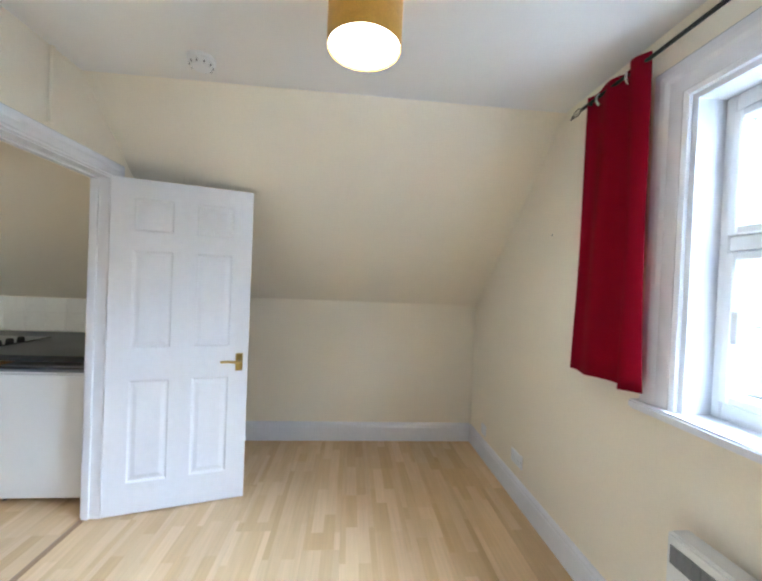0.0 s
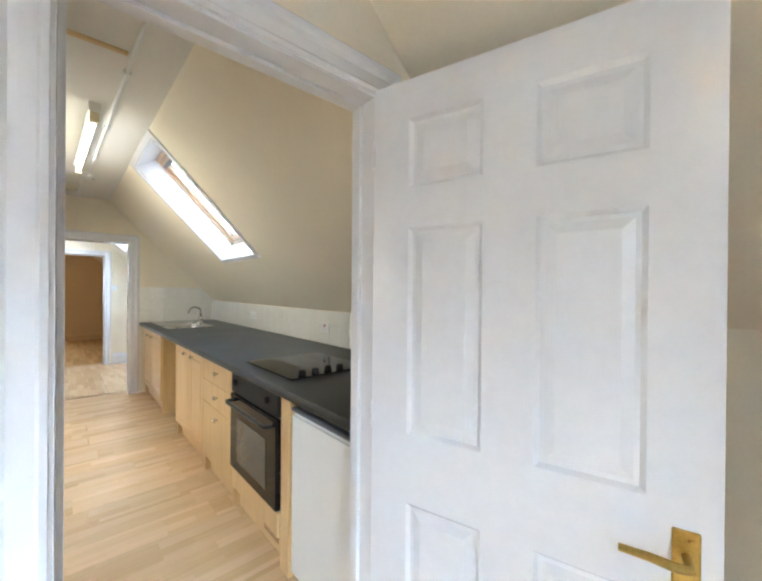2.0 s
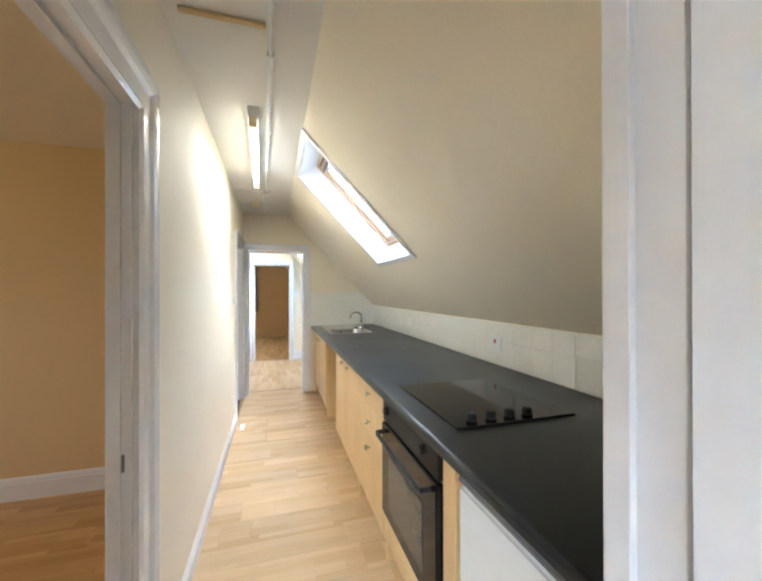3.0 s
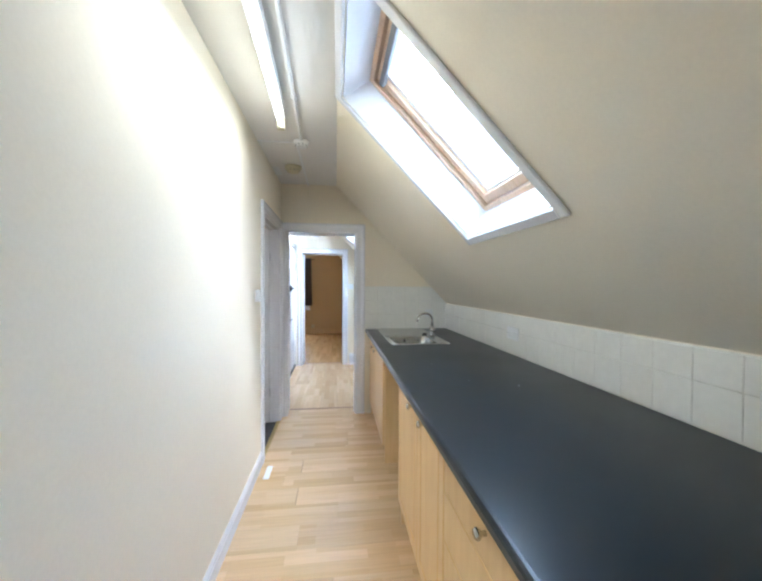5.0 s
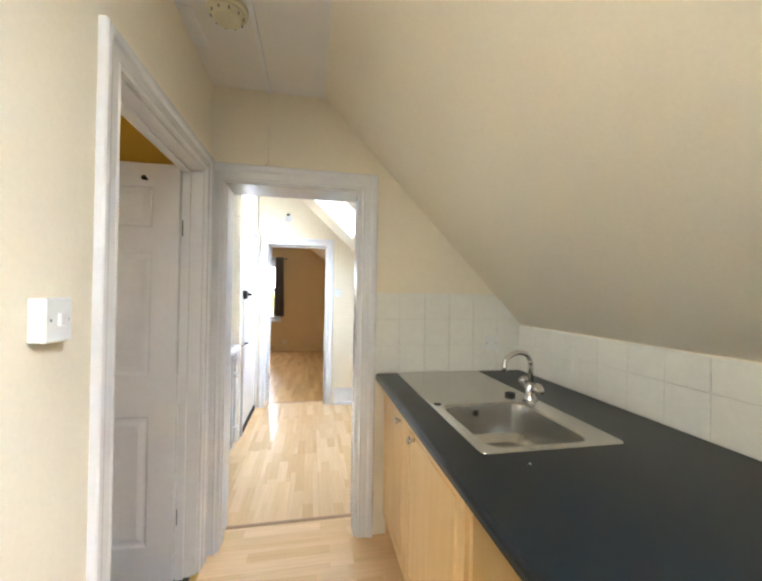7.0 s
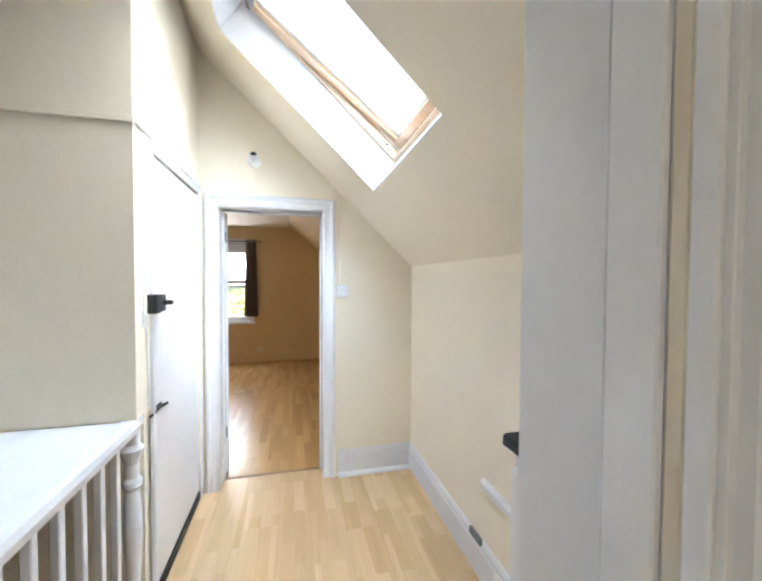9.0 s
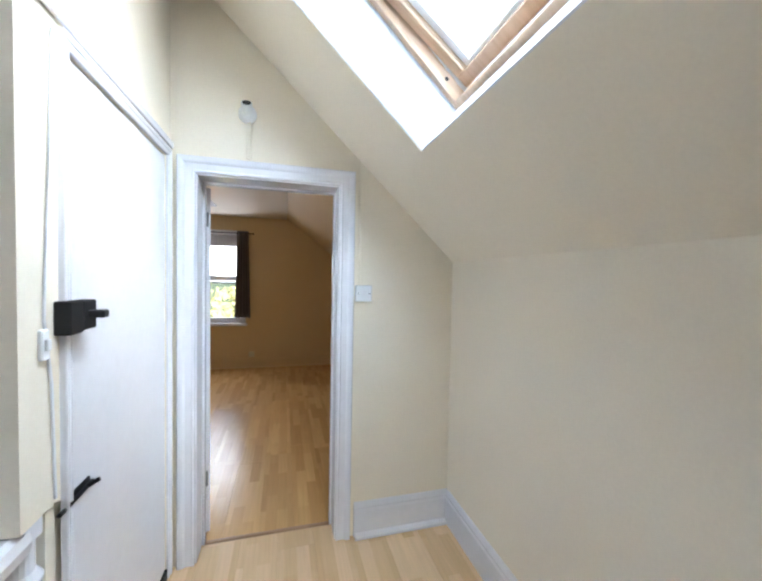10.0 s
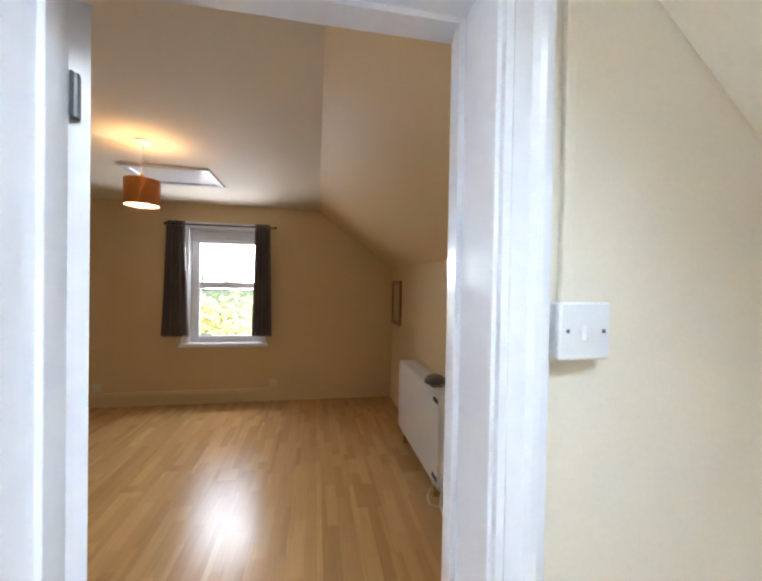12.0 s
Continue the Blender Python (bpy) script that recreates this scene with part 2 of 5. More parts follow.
PINE = wood("lacquered_pine", (0.68, 0.50, 0.35), (0.57, 0.39, 0.25), 1, 0.32, 16.0, 3.0, 0.3)
ORANGEWOOD = wood("orange_beech_frame", (0.50, 0.21, 0.03), (0.42, 0.16, 0.02), 2, 0.35, 12.0, 3.0)
DARKWOOD = wood("brown_picture_frame", (0.34, 0.12, 0.03), (0.25, 0.08, 0.02), 2, 0.4, 12.0, 3.0)
FLOOR_X = laminate("beech_laminate_across", 0, (0.80, 0.58, 0.35), (0.66, 0.445, 0.24), (0.71, 0.50, 0.285), 0.26)
FLOOR_Y = laminate("beech_laminate_along", 1, (0.80, 0.58, 0.35), (0.66, 0.445, 0.24), (0.71, 0.50, 0.285), 0.24)
# The same beech, darkened and reddened to carry these rooms' dim warm light.
FLOOR_B = laminate("warm_lit_beech_laminate", 1, (0.70, 0.435, 0.185), (0.55, 0.325, 0.125), (0.63, 0.385, 0.155), 0.24)
FLOOR_W = laminate("warm_lit_beech_laminate_across", 0, (0.70, 0.435, 0.185), (0.55, 0.325, 0.125), (0.63, 0.385, 0.155), 0.24)
GLASS = glass_material("window_glass")
BOARD = material("pale_board_laminate", (0.70, 0.71, 0.66), 0.3, vary=0.03, scale=3, fine=60, bump=0.003)
SHADE_GOLD = material("gold_lampshade_fabric", (0.62, 0.34, 0.05), 0.5, 0.3, vary=0.25, scale=14, fine=260, bump=0.03)
SHADE_ORANGE = material("orange_lampshade_fabric", (0.50, 0.16, 0.025), 0.6, vary=0.12, scale=14, fine=300, bump=0.03)
GLOW_WARM = material("lit_lamp_diffuser", (0.9, 0.85, 0.7), 0.5, vary=0.02, bump=0, emit=(1.0, 0.90, 0.72, 5.0))
GLOW_ORANGE = material("lit_warm_diffuser", (0.9, 0.8, 0.6), 0.5, vary=0.02, bump=0, emit=(1.0, 0.74, 0.40, 3.0))
GLOW_TUBE = material("lit_fluorescent_tube", (0.9, 0.9, 0.85), 0.4, vary=0.02, bump=0, emit=(1.0, 0.95, 0.74, 2.0))
PAPER = material("pale_print_paper", (0.50, 0.36, 0.20), 0.5, vary=0.35, scale=18, fine=60, bump=0)
REDPLASTIC = material("red_plastic", (0.45, 0.03, 0.03), 0.35, vary=0.05, bump=0)
RUBBER = material("black_rubber", (0.012, 0.012, 0.012), 0.6, vary=0.2, scale=30, fine=200, bump=0.02)
ROOF = material("slate_roof", (0.10, 0.12, 0.15), 0.7, vary=0.3, scale=3, fine=40, bump=0.05)
RENDERW = material("pale_render_wall", (0.62, 0.60, 0.56), 0.8, vary=0.1, scale=2, fine=60, bump=0.03)
GRASS = material("grass_ground", (0.07, 0.10, 0.035), 0.9, vary=0.4, scale=0.4, fine=9, bump=0.05)
LEAF = material("autumn_leaf", (0.52, 0.48, 0.20), 0.6, vary=0.3, scale=0.9, fine=14, bump=0)
BARK = material("bark", (0.10, 0.075, 0.05), 0.85, vary=0.3, scale=6, fine=50, bump=0.1)


# ---- builders ----
def mesh_of(name, bm, mat):
    bmesh.ops.recalc_face_normals(bm, faces=bm.faces)
    me = bpy.data.meshes.new(name)
    bm.to_mesh(me)
    bm.free()
    me.materials.append(mat)
    return me


def thing(name, loc, label, category, group="", kind="", turn=0.0):
    ob = new(name)
    ob.empty_display_size = 0.1
    ob.matrix_world = pose(*loc, 0, 0, turn)
    return tagged(ob, label, category, group, kind)


def part(name, bm, mat, parent, label="", here=False):
    """One mesh under a thing or part. Places are the world's, or the parent's own with here."""
    if not here:
        bmesh.ops.transform(bm, matrix=place_of(parent).inverted(), verts=bm.verts)
    ob = new(name, mesh_of(name, bm, mat))
    ob.parent = parent
    return tagged(ob, label)


def place_of(ob):
    m = ob.matrix_basis.copy()
    while ob.parent:
        ob = ob.parent
        m = ob.matrix_basis @ m
    return m


def solid(name, bm, mat, label, category, kind="structure"):
    """A thing that is one mesh."""
    ob = new(name, mesh_of(name, bm, mat))
    return tagged(ob, label, category, kind=kind)


def smooth(ob):
    for p in ob.data.polygons:
        p.use_smooth = True
    return ob


def box(x0, x1, y0, y1, z0, z1, r=0.0, bm=None, seg=1):
    b = bmesh.new()
    bmesh.ops.create_cube(b, size=1)
    bmesh.ops.scale(b, vec=(x1 - x0, y1 - y0, z1 - z0), verts=b.verts)
    bmesh.ops.translate(b, vec=((x0 + x1) / 2, (y0 + y1) / 2, (z0 + z1) / 2), verts=b.verts)
    if r:
        bmesh.ops.bevel(b, geom=b.edges[:], offset=r, segments=seg, affect="EDGES")
    return join(bm, b)


def join(bm, b):
    if bm is None:
        return b
    me = bpy.data.meshes.new("joined")
    b.to_mesh(me)
    b.free()
    bm.from_mesh(me)
    bpy.data.meshes.remove(me)
    return bm


def prism(pts, axis, a, b, bm=None):
    """A polygon in the two axes other than the given one, drawn out from a to b."""
    k = bm or bmesh.new()
    def at(p, c):
        return (c, p[0], p[1]) if axis == "x" else (p[0], c, p[1]) if axis == "y" else (p[0], p[1], c)
    v0, v1 = [k.verts.new(at(p, a)) for p in pts], [k.verts.new(at(p, b)) for p in pts]
    k.faces.new(v0)
    k.faces.new(v1[::-1])
    for i in range(len(pts)):
        j = (i + 1) % len(pts)
        k.faces.new((v0[i], v1[i], v1[j], v0[j]))
    return k


def tube(points, r, bm=None, n=10, closed_ends=True):
    """A round bar along points."""
    k = bm or bmesh.new()
    rings = []
    pts = [Vector(p) for p in points]
    for i, p in enumerate(pts):
        d = (pts[min(i + 1, len(pts) - 1)] - pts[max(i - 1, 0)]).normalized()
        u = d.cross((0, 0, 1))
        u = u.normalized() if u.length > 0.05 else Vector((1, 0, 0))
        w = d.cross(u)
        rr = r[i] if isinstance(r, (list, tuple)) else r
        rings.append([k.verts.new(p + rr * (math.cos(a) * u + math.sin(a) * w)) for a in [2 * math.pi * j / n for j in range(n)]])
    for a, b in zip(rings, rings[1:]):
        for j in range(n):
            k.faces.new((a[j], a[(j + 1) % n], b[(j + 1) % n], b[j]))
    if closed_ends:
        k.faces.new(rings[0][::-1])
        k.faces.new(rings[-1])
    return k


def turned(profile, n=20, bm=None, m=None):
    """A solid of revolution round z from (radius, z) rows; m places it."""
    b = bmesh.new()
    rings = [[b.verts.new((r * math.cos(2 * math.pi * j / n), r * math.sin(2 * math.pi * j / n), z)) for j in range(n)] for r, z in profile]
    for p, q in zip(rings, rings[1:]):
        for j in range(n):
            b.faces.new((p[j], p[(j + 1) % n], q[(j + 1) % n], q[j]))
    b.faces.new(rings[0][::-1])
    b.faces.new(rings[-1])
    if m is not None:
        bmesh.ops.transform(b, matrix=m, verts=b.verts)
    return join(bm, b)


def skirting(name, a, b, side, h=0.15, t=0.018, label="white gloss painted skirting board along the wall", mat=None):
    """A moulded skirting from a to b on the floor; side is the unit way out of the wall."""
    prof = [(0, 0), (t, 0), (t, h * 0.74), (t * 0.75, h * 0.80), (t * 0.8, h * 0.86), (t * 0.35, h * 0.97), (0, h)]
    k = bmesh.new()
    rows = [[k.verts.new((p[0] + side[0] * d, p[1] + side[1] * d, z)) for d, z in prof] for p in (a, b)]
    for i in range(len(prof)):
        j = (i + 1) % len(prof)
        k.faces.new((rows[0][i], rows[1][i], rows[1][j], rows[0][j]))
    k.faces.new(rows[0][::-1])
    k.faces.new(rows[1])
    return solid(name, k, mat or GLOSS, label, "skirting board")


def casing(name, axis, face, out, a0, a1, top, width=0.085, t=0.022, mat=None, bottom=0.0, closed=False, label="white gloss moulded door casing", legs=(True, True)):
    """A mitred moulding round an opening a0..a1 below top, on a wall face; axis is the wall's normal."""
    prof = [(0, 0), (0, t * 0.55), (width * 0.12, t * 0.75), (width * 0.18, t * 0.6), (width * 0.55, t * 0.62), (width * 0.66, t * 0.9), (width * 0.78, t), (width * 0.95, t), (width, t * 0.8), (width, 0)]
    k = bmesh.new()
    def put(a, z, d):
        return k.verts.new((face + out * d, a, z) if axis == "x" else (a, face + out * d, z))
    def path(u):
        full = [(a0 - u, bottom), (a0 - u, top + u), (a1 + u, top + u), (a1 + u, bottom)]
        if closed:
            full[0], full[3] = (a0 - u, bottom - u), (a1 + u, bottom - u)
        return full if all(legs) else full[:3] if legs[0] else full[1:]
    rows = [[put(a, z, d) for a, z in path(u)] for u, d in prof]
    np_, ns = len(prof), len(rows[0])
    for i in range(np_):
        j = (i + 1) % np_
        for s in range(ns if closed else ns - 1):
            k.faces.new((rows[i][s], rows[j][s], rows[j][(s + 1) % ns], rows[i][(s + 1) % ns]))
    if not closed:
        k.faces.new([r[0] for r in rows])
        k.faces.new([r[-1] for r in rows][::-1])
    return solid(name, k, mat or GLOSS, label, "door casing")


def panel_face(k, w, h, y, s, cols, rows):
    """One face of a moulded panel door at depth y, facing s along y, with sunk and raised panels."""
    xs, zs = sorted({0, w, *[c for p in cols for c in p]}), sorted({0, h, *[r for p in rows for r in p]})
    for x0, x1 in zip(xs, xs[1:]):
        for z0, z1 in zip(zs, zs[1:]):
            if (x0, x1) in cols and (z0, z1) in rows:
                rings = [(0, 0), (0.010, 0.009), (0.020, 0.009), (0.042, 0.002)]
                vs = [[k.verts.new((x, y - s * d, z)) for x, z in ((x0 + i, z0 + i), (x1 - i, z0 + i), (x1 - i, z1 - i), (x0 + i, z1 - i))] for i, d in rings]
                for p, q in zip(vs, vs[1:]):
                    for j in range(4):
                        k.faces.new((p[j], p[(j + 1) % 4], q[(j + 1) % 4], q[j]))
                k.faces.new(vs[-1])
            else:
                k.faces.new([k.verts.new((x, y, z)) for x, z in ((x0, z0), (x1, z0), (x1, z1), (x0, z1))])


def panel_door(name, hinge, turn, w, h, label, mirror=False, t=0.035):
    """A six-panel door; the leaf runs from its hinge along its own x, its thickness along its own y."""
    ob = thing(name, hinge, label, "door", kind="structure", turn=turn)
    st, md = 0.112, 0.12
    pw = (w - 2 * st - md) / 2
    cols = [(st, st + pw), (st + pw + md, w - st)]
    rows = [(0.18, 0.775), (0.965, 1.53), (1.64, 1.83)]
    k = bmesh.new()
    panel_face(k, w, h, 0.0, -1, cols, rows)
    panel_face(k, w, h, t, 1, cols, rows)
    for a, b, c, d in (((0, 0), (0, t), 0, h), ((w, 0), (w, t), 0, h)):
        k.faces.new([k.verts.new(p) for p in ((a[0], a[1], c), (b[0], b[1], c), (b[0], b[1], d), (a[0], a[1], d))])
    for z in (0, h):
        k.faces.new([k.verts.new(p) for p in ((0, 0, z), (w, 0, z), (w, t, z), (0, t, z))])
    bmesh.ops.remove_doubles(k, verts=k.verts, dist=0.0005)
    part("leaf", k, GLOSS, ob, here=True)
    return ob


def lever_handle(parent, x, z, y, s, to, mat):
    """A lever on a tall back plate, at x, z of a door face that looks along s."""
    h = part("handle", box(x - 0.021, x + 0.021, min(y, y + s * 0.006), max(y, y + s * 0.006), z - 0.055, z + 0.055, 0.002), mat, parent, "lever handle on a plate", here=True)
    part("lever", tube([(x, y + s * 0.004, z + 0.008), (x, y + s * 0.045, z + 0.008), (x + to * 0.02, y + s * 0.05, z + 0.008), (x + to * 0.06, y + s * 0.05, z + 0.012), (x + to * 0.105, y + s * 0.046, z + 0.010)], [0.008, 0.008, 0.009, 0.008, 0.007]), mat, h, here=True)
    return h


def butt_hinge(parent, x, y, z, mat=None, h=0.075):
    k = tube([(x, y, z - h / 2), (x, y, z + h / 2)], 0.0065, n=10)
    box(x - 0.002, x + 0.002, y - 0.012, y + 0.012, z - h / 2, z + h / 2, bm=k)
    return part("hinge", k, mat or GREYMETAL, parent, "grey metal butt hinge")


def plate(name, axis, face, out, a, z, w, h, label, category, rockers=1, group="", red=False, sockets=0, mat=None, boxed=0.0):
    """A wall plate (switch or socket) on a wall face, with its rockers and screws."""
    loc = (face, a, z - h / 2) if axis == "x" else (a, face, z - h / 2)
    ob = thing(name, loc, label, category, group)
    def bx(a0, a1, d0, d1, z0, z1, r=0.0):
        lo, hi = sorted((face + out * d0, face + out * d1))
        return box(lo, hi, a0, a1, z0, z1, r) if axis == "x" else box(a0, a1, lo, hi, z0, z1, r)
    if boxed:
        part("pattress", bx(a - w / 2 + 0.001, a + w / 2 - 0.001, 0, boxed, z - h / 2 + 0.001, z + h / 2 - 0.001, 0.002), mat or UPVC, ob)
        face = face + out * boxed
    part("back_plate", bx(a - w / 2, a + w / 2, 0, 0.011, z - h / 2, z + h / 2, 0.003), mat or UPVC, ob)
    for i in range(rockers):
        c = a + (i - (rockers - 1) / 2) * 0.026
        zz = z + (0.018 if sockets else 0.0)
        part("rocker", bx(c - 0.0075, c + 0.0075, 0.011, 0.018, zz - 0.013, zz + 0.013, 0.002), REDPLASTIC if red and i == 0 else (mat or UPVC), ob)
    for i in range(sockets):
        c = a + (i - (sockets - 1) / 2) * 0.066
        for dx, dz in ((0, 0.004), (-0.011, -0.016), (0.011, -0.016)):
            part("pin_slot", bx(c + dx - 0.0025, c + dx + 0.0025, 0.0112, 0.0118, z + dz - 0.004, z + dz + 0.004), SLOT, ob)
    for s in (-1, 1):
        part("screw", bx(a + s * (w / 2 - 0.013) - 0.003, a + s * (w / 2 - 0.013) + 0.003, 0.011, 0.0125, z - 0.003, z + 0.003, 0.001), GREYMETAL, ob)
    return ob


def pane(bm, parent, m=None):
    ob = part("pane", bm, GLASS, parent, "clear glass pane", here=m is not None)
    ob.visible_shadow = False
    return ob


def curtain(name, x0, x1, y, z0, z1, folds, amp, mat, label, eyelets, seed, flare=0.0):
    """A hanging eyelet curtain of folded cloth along x, with thickness."""
    ob = thing(name, ((x0 + x1) / 2, y, z0), label, "curtain")
    rnd = random.Random(seed)
    ph = [rnd.uniform(-0.5, 0.5) for _ in range(folds + 2)]
    nu, nv, t = folds * 14, 14, 0.004
    k = bmesh.new()
    def at(i, j, side):
        u, v = i / nu, j / nv
        f = u * folds
        a = amp * (0.75 + 0.35 * math.sin(3.1 * f + ph[int(f)])) * (0.8 + 0.25 * (1 - v))
        w = (x1 - x0) * (1 + flare * (1 - v))
        x = x0 - (w - (x1 - x0)) * 0.5 + w * (u + 0.006 * math.sin(2 * math.pi * f + 4 * v))
        yy = y + a * math.sin(2 * math.pi * f) + 0.006 * math.sin(5 * v + 9 * u) + side * t
        z = z0 + (z1 - z0) * v + (0.006 * math.sin(2 * math.pi * f + 1) if j == 0 else 0)
        return (x, yy, z)
    g = [[[k.verts.new(at(i, j, s)) for j in range(nv + 1)] for i in range(nu + 1)] for s in (0, 1)]
    for s in (0, 1):
        for i in range(nu):
            for j in range(nv):
                k.faces.new((g[s][i][j], g[s][i + 1][j], g[s][i + 1][j + 1], g[s][i][j + 1]))
    for i in range(nu):
        k.faces.new((g[0][i][0], g[0][i + 1][0], g[1][i + 1][0], g[1][i][0]))
        k.faces.new((g[0][i][nv], g[0][i + 1][nv], g[1][i + 1][nv], g[1][i][nv]))
    for i in (0, nu):
        for j in range(nv):
            k.faces.new((g[0][i][j], g[0][i][j + 1], g[1][i][j + 1], g[1][i][j]))
    smooth(part("cloth", k, mat, ob))
    for e in range(eyelets):
        x = x0 + (x1 - x0) * (e + 0.5) / eyelets
        pts = [(x, y + 0.026 * math.cos(a), z1 - 0.05 + 0.026 * math.sin(a)) for a in [2 * math.pi * q / 18 for q in range(19)]]
        part("eyelet", tube(pts, 0.006, n=6, closed_ends=False), CHROME, ob, "chrome eyelet ring")
    return ob


def curtain_rod(x0, x1, y, z, wall_y, label, leaf=True):
    ob = thing("curtain_rod", (x1, wall_y, z), label, "curtain rod")
    part("rod", tube([(x0, y, z), (x1, y, z)], 0.008), BLACK, ob)
    for x in (x0 + 0.06, x1 - 0.06):
        part("bracket", tube([(x, wall_y, z - 0.02), (x, wall_y + (y - wall_y) * 0.5, z - 0.015), (x, y, z - 0.008)], 0.005, n=8), BLACK, ob)
    for x, s in ((x0, -1), (x1, 1)):
        k = None
        if leaf:
            for q in (-1, 1):
                k = tube([(x, y, z), (x + s * 0.025, y, z + q * 0.016), (x + s * 0.055, y, z + q * 0.012), (x + s * 0.085, y, z - 0.012)], 0.0025, n=6, bm=k)
            k = tube([(x, y, z), (x + s * 0.05, y, z - 0.002), (x + s * 0.085, y, z - 0.012)], 0.002, n=6, bm=k)
        else:
            k = turned([(0.007, 0), (0.013, 0.006), (0.014, 0.016), (0.006, 0.026)], 12, m=pose(x, y, z, 0, 90 * s, 0))
        part("finial", k, BLACK, ob)
    return ob


def detector(name, x, y, z, r, h, mat, label):
    """A round alarm under a ceiling."""
    ob = thing(name, (x, y, z - h), label, "smoke alarm")
    smooth(part("base", turned([(r, 0), (r, -h * 0.35), (r * 0.94, -h * 0.42)], 28, m=pose(x, y, z)), mat, ob))
    part("cover", turned([(r * 0.86, -h * 0.42), (r * 0.84, -h * 0.6), (r * 0.7, -h * 0.9), (r * 0.62, -h)], 28, m=pose(x, y, z)), mat, ob)
    for q in range(10):
        a = 2 * math.pi * q / 10
        cx, cy = x + r * 0.78 * math.cos(a), y + r * 0.78 * math.sin(a)
        part("slot", box(cx - 0.0025, cx + 0.0025, cy - 0.0025, cy + 0.0025, z - h * 0.86, z - h * 0.62), GREYMETAL, ob)
    return ob


def skylight(name, x_low, z_low, y0, y1, ax, az, length, depth, side_in, low_in, label, trim, lean=0.0):
    """A roof window in a sloped ceiling: y0..y1 wide, up the slope (ax, az) from its low edge. The splayed lining
    goes depth deep and narrows by side_in and low_in; the sash leans open by some degrees."""
    up, side = Vector((ax, 0, az)).normalized(), Vector((0, 1, 0))
    n = side.cross(up).normalized()
    if n.z < 0:
        n = -n
    base = Vector((x_low, (y0 + y1) / 2, z_low))
    ob = tagged(new(name), label, "roof window", kind="structure")
    ob.matrix_world = Matrix(((side.x, up.x, n.x, base.x), (side.y, up.y, n.y, base.y), (side.z, up.z, n.z, base.z), (0, 0, 0, 1)))
    w, L, t, e = (y1 - y0) / 2, length, 0.012, depth + 0.10
    s_ = side_in / depth * e
    l_ = low_in / depth * e
    # painted lining boards of the opening
    for q in (-1, 1):
        part("lining", prism([(q * (w + t), 0.003), (q * (w - 0.006), 0.003), (q * (w - 0.006 - s_), e), (q * (w + t), e)], "y", -t, L + t), GLOSS, ob, "white painted lining board", here=True)
    for a, q, d in ((0.0, 1, l_), (L, -1, l_)):
        part("lining", prism([(a - q * t, 0.003), (a + q * 0.006, 0.003), (a + q * (0.006 + d), e), (a - q * t, e)], "x", -w, w), GLOSS, ob, "white painted lining board", here=True)
    if trim:
        tw, tt = 0.045, 0.016
        for b in ((-w - tw, -w, -tw, L + tw), (w, w + tw, -tw, L + tw), (-w, w, -tw, 0.0), (-w, w, L, L + tw)):
            part("trim", box(*b, -tt, 0.0, 0.004), GLOSS, ob, "white moulded edge trim", here=True)
    # fixed pine frame
    W, V0, V1 = w - side_in, low_in, L - low_in
    f, d0, d1 = 0.032, depth, depth + 0.09
    for b in ((-W, -W + f, V0, V1), (W - f, W, V0, V1), (-W + f, W - f, V0, V0 + f), (-W + f, W - f, V1 - f, V1)):
        part("frame", box(*b, d0, d1, 0.003), PINE, ob, "lacquered pine frame member", here=True)
    # pivoting sash
    tip = Matrix.Translation((0, (V0 + V1) / 2, d0 + 0.05)) @ Matrix.Rotation(radians(-lean), 4, "X") @ Matrix.Translation((0, -(V0 + V1) / 2, -d0 - 0.05))
    def leaned(bm):
        bmesh.ops.transform(bm, matrix=tip, verts=bm.verts)
        return bm
    a, c0, c1, m = W - f - 0.005, V0 + f + 0.005, V1 - f - 0.005, 0.05
    sash = part("sash", leaned(box(-a, a, c0, c0 + m, d0 + 0.02, d1, 0.004)), PINE, ob, "pivoting pine sash", here=True)
    for b in ((-a, -a + m, c0 + m, c1 - m), (a - m, a, c0 + m, c1 - m), (-a, a, c1 - m, c1)):
        part("sash_rail", leaned(box(*b, d0 + 0.02, d1, 0.004)), PINE, sash, here=True)
    a, c0, c1, g = a - m, c0 + m, c1 - m, 0.034
    for b in ((-a, -a + g, c0, c1), (a - g, a, c0, c1), (-a + g, a - g, c0, c0 + 0.015)):
        part("glazing_bead", leaned(box(*b, d0 + 0.04, d0 + 0.07, 0.002)), UPVC, sash, "pale glazing bead", here=True)
    ob2 = part("pane", leaned(box(-a, a, c0, c1, d1 - 0.016, d1 - 0.010)), GLASS, sash, "clear glass pane", here=True)
    ob2.visible_shadow = False
    part("control_bar", leaned(box(-a, a, c1 - 0.02, c1 + 0.01, d0 - 0.015, d0 + 0.018, 0.004)), GREYMETAL, sash, "metal opening bar", here=True)
    for q in (-1, 1):
        part("bolt_socket", turned([(0.008, 0), (0.008, 0.003)], 10, m=pose(q * (W - f - 0.0005), V0 + 0.11, d0 + 0.03, 0, 90 * q, 0)), BLACK, ob, here=True)
    return ob


# ---- the building: floors, walls, ceilings ----
solid("floor", box(-1.6, 4.3, -1.5, 13.0, -0.25, -0.012), CARPET, "screed under the laminate floor boards", "floor")

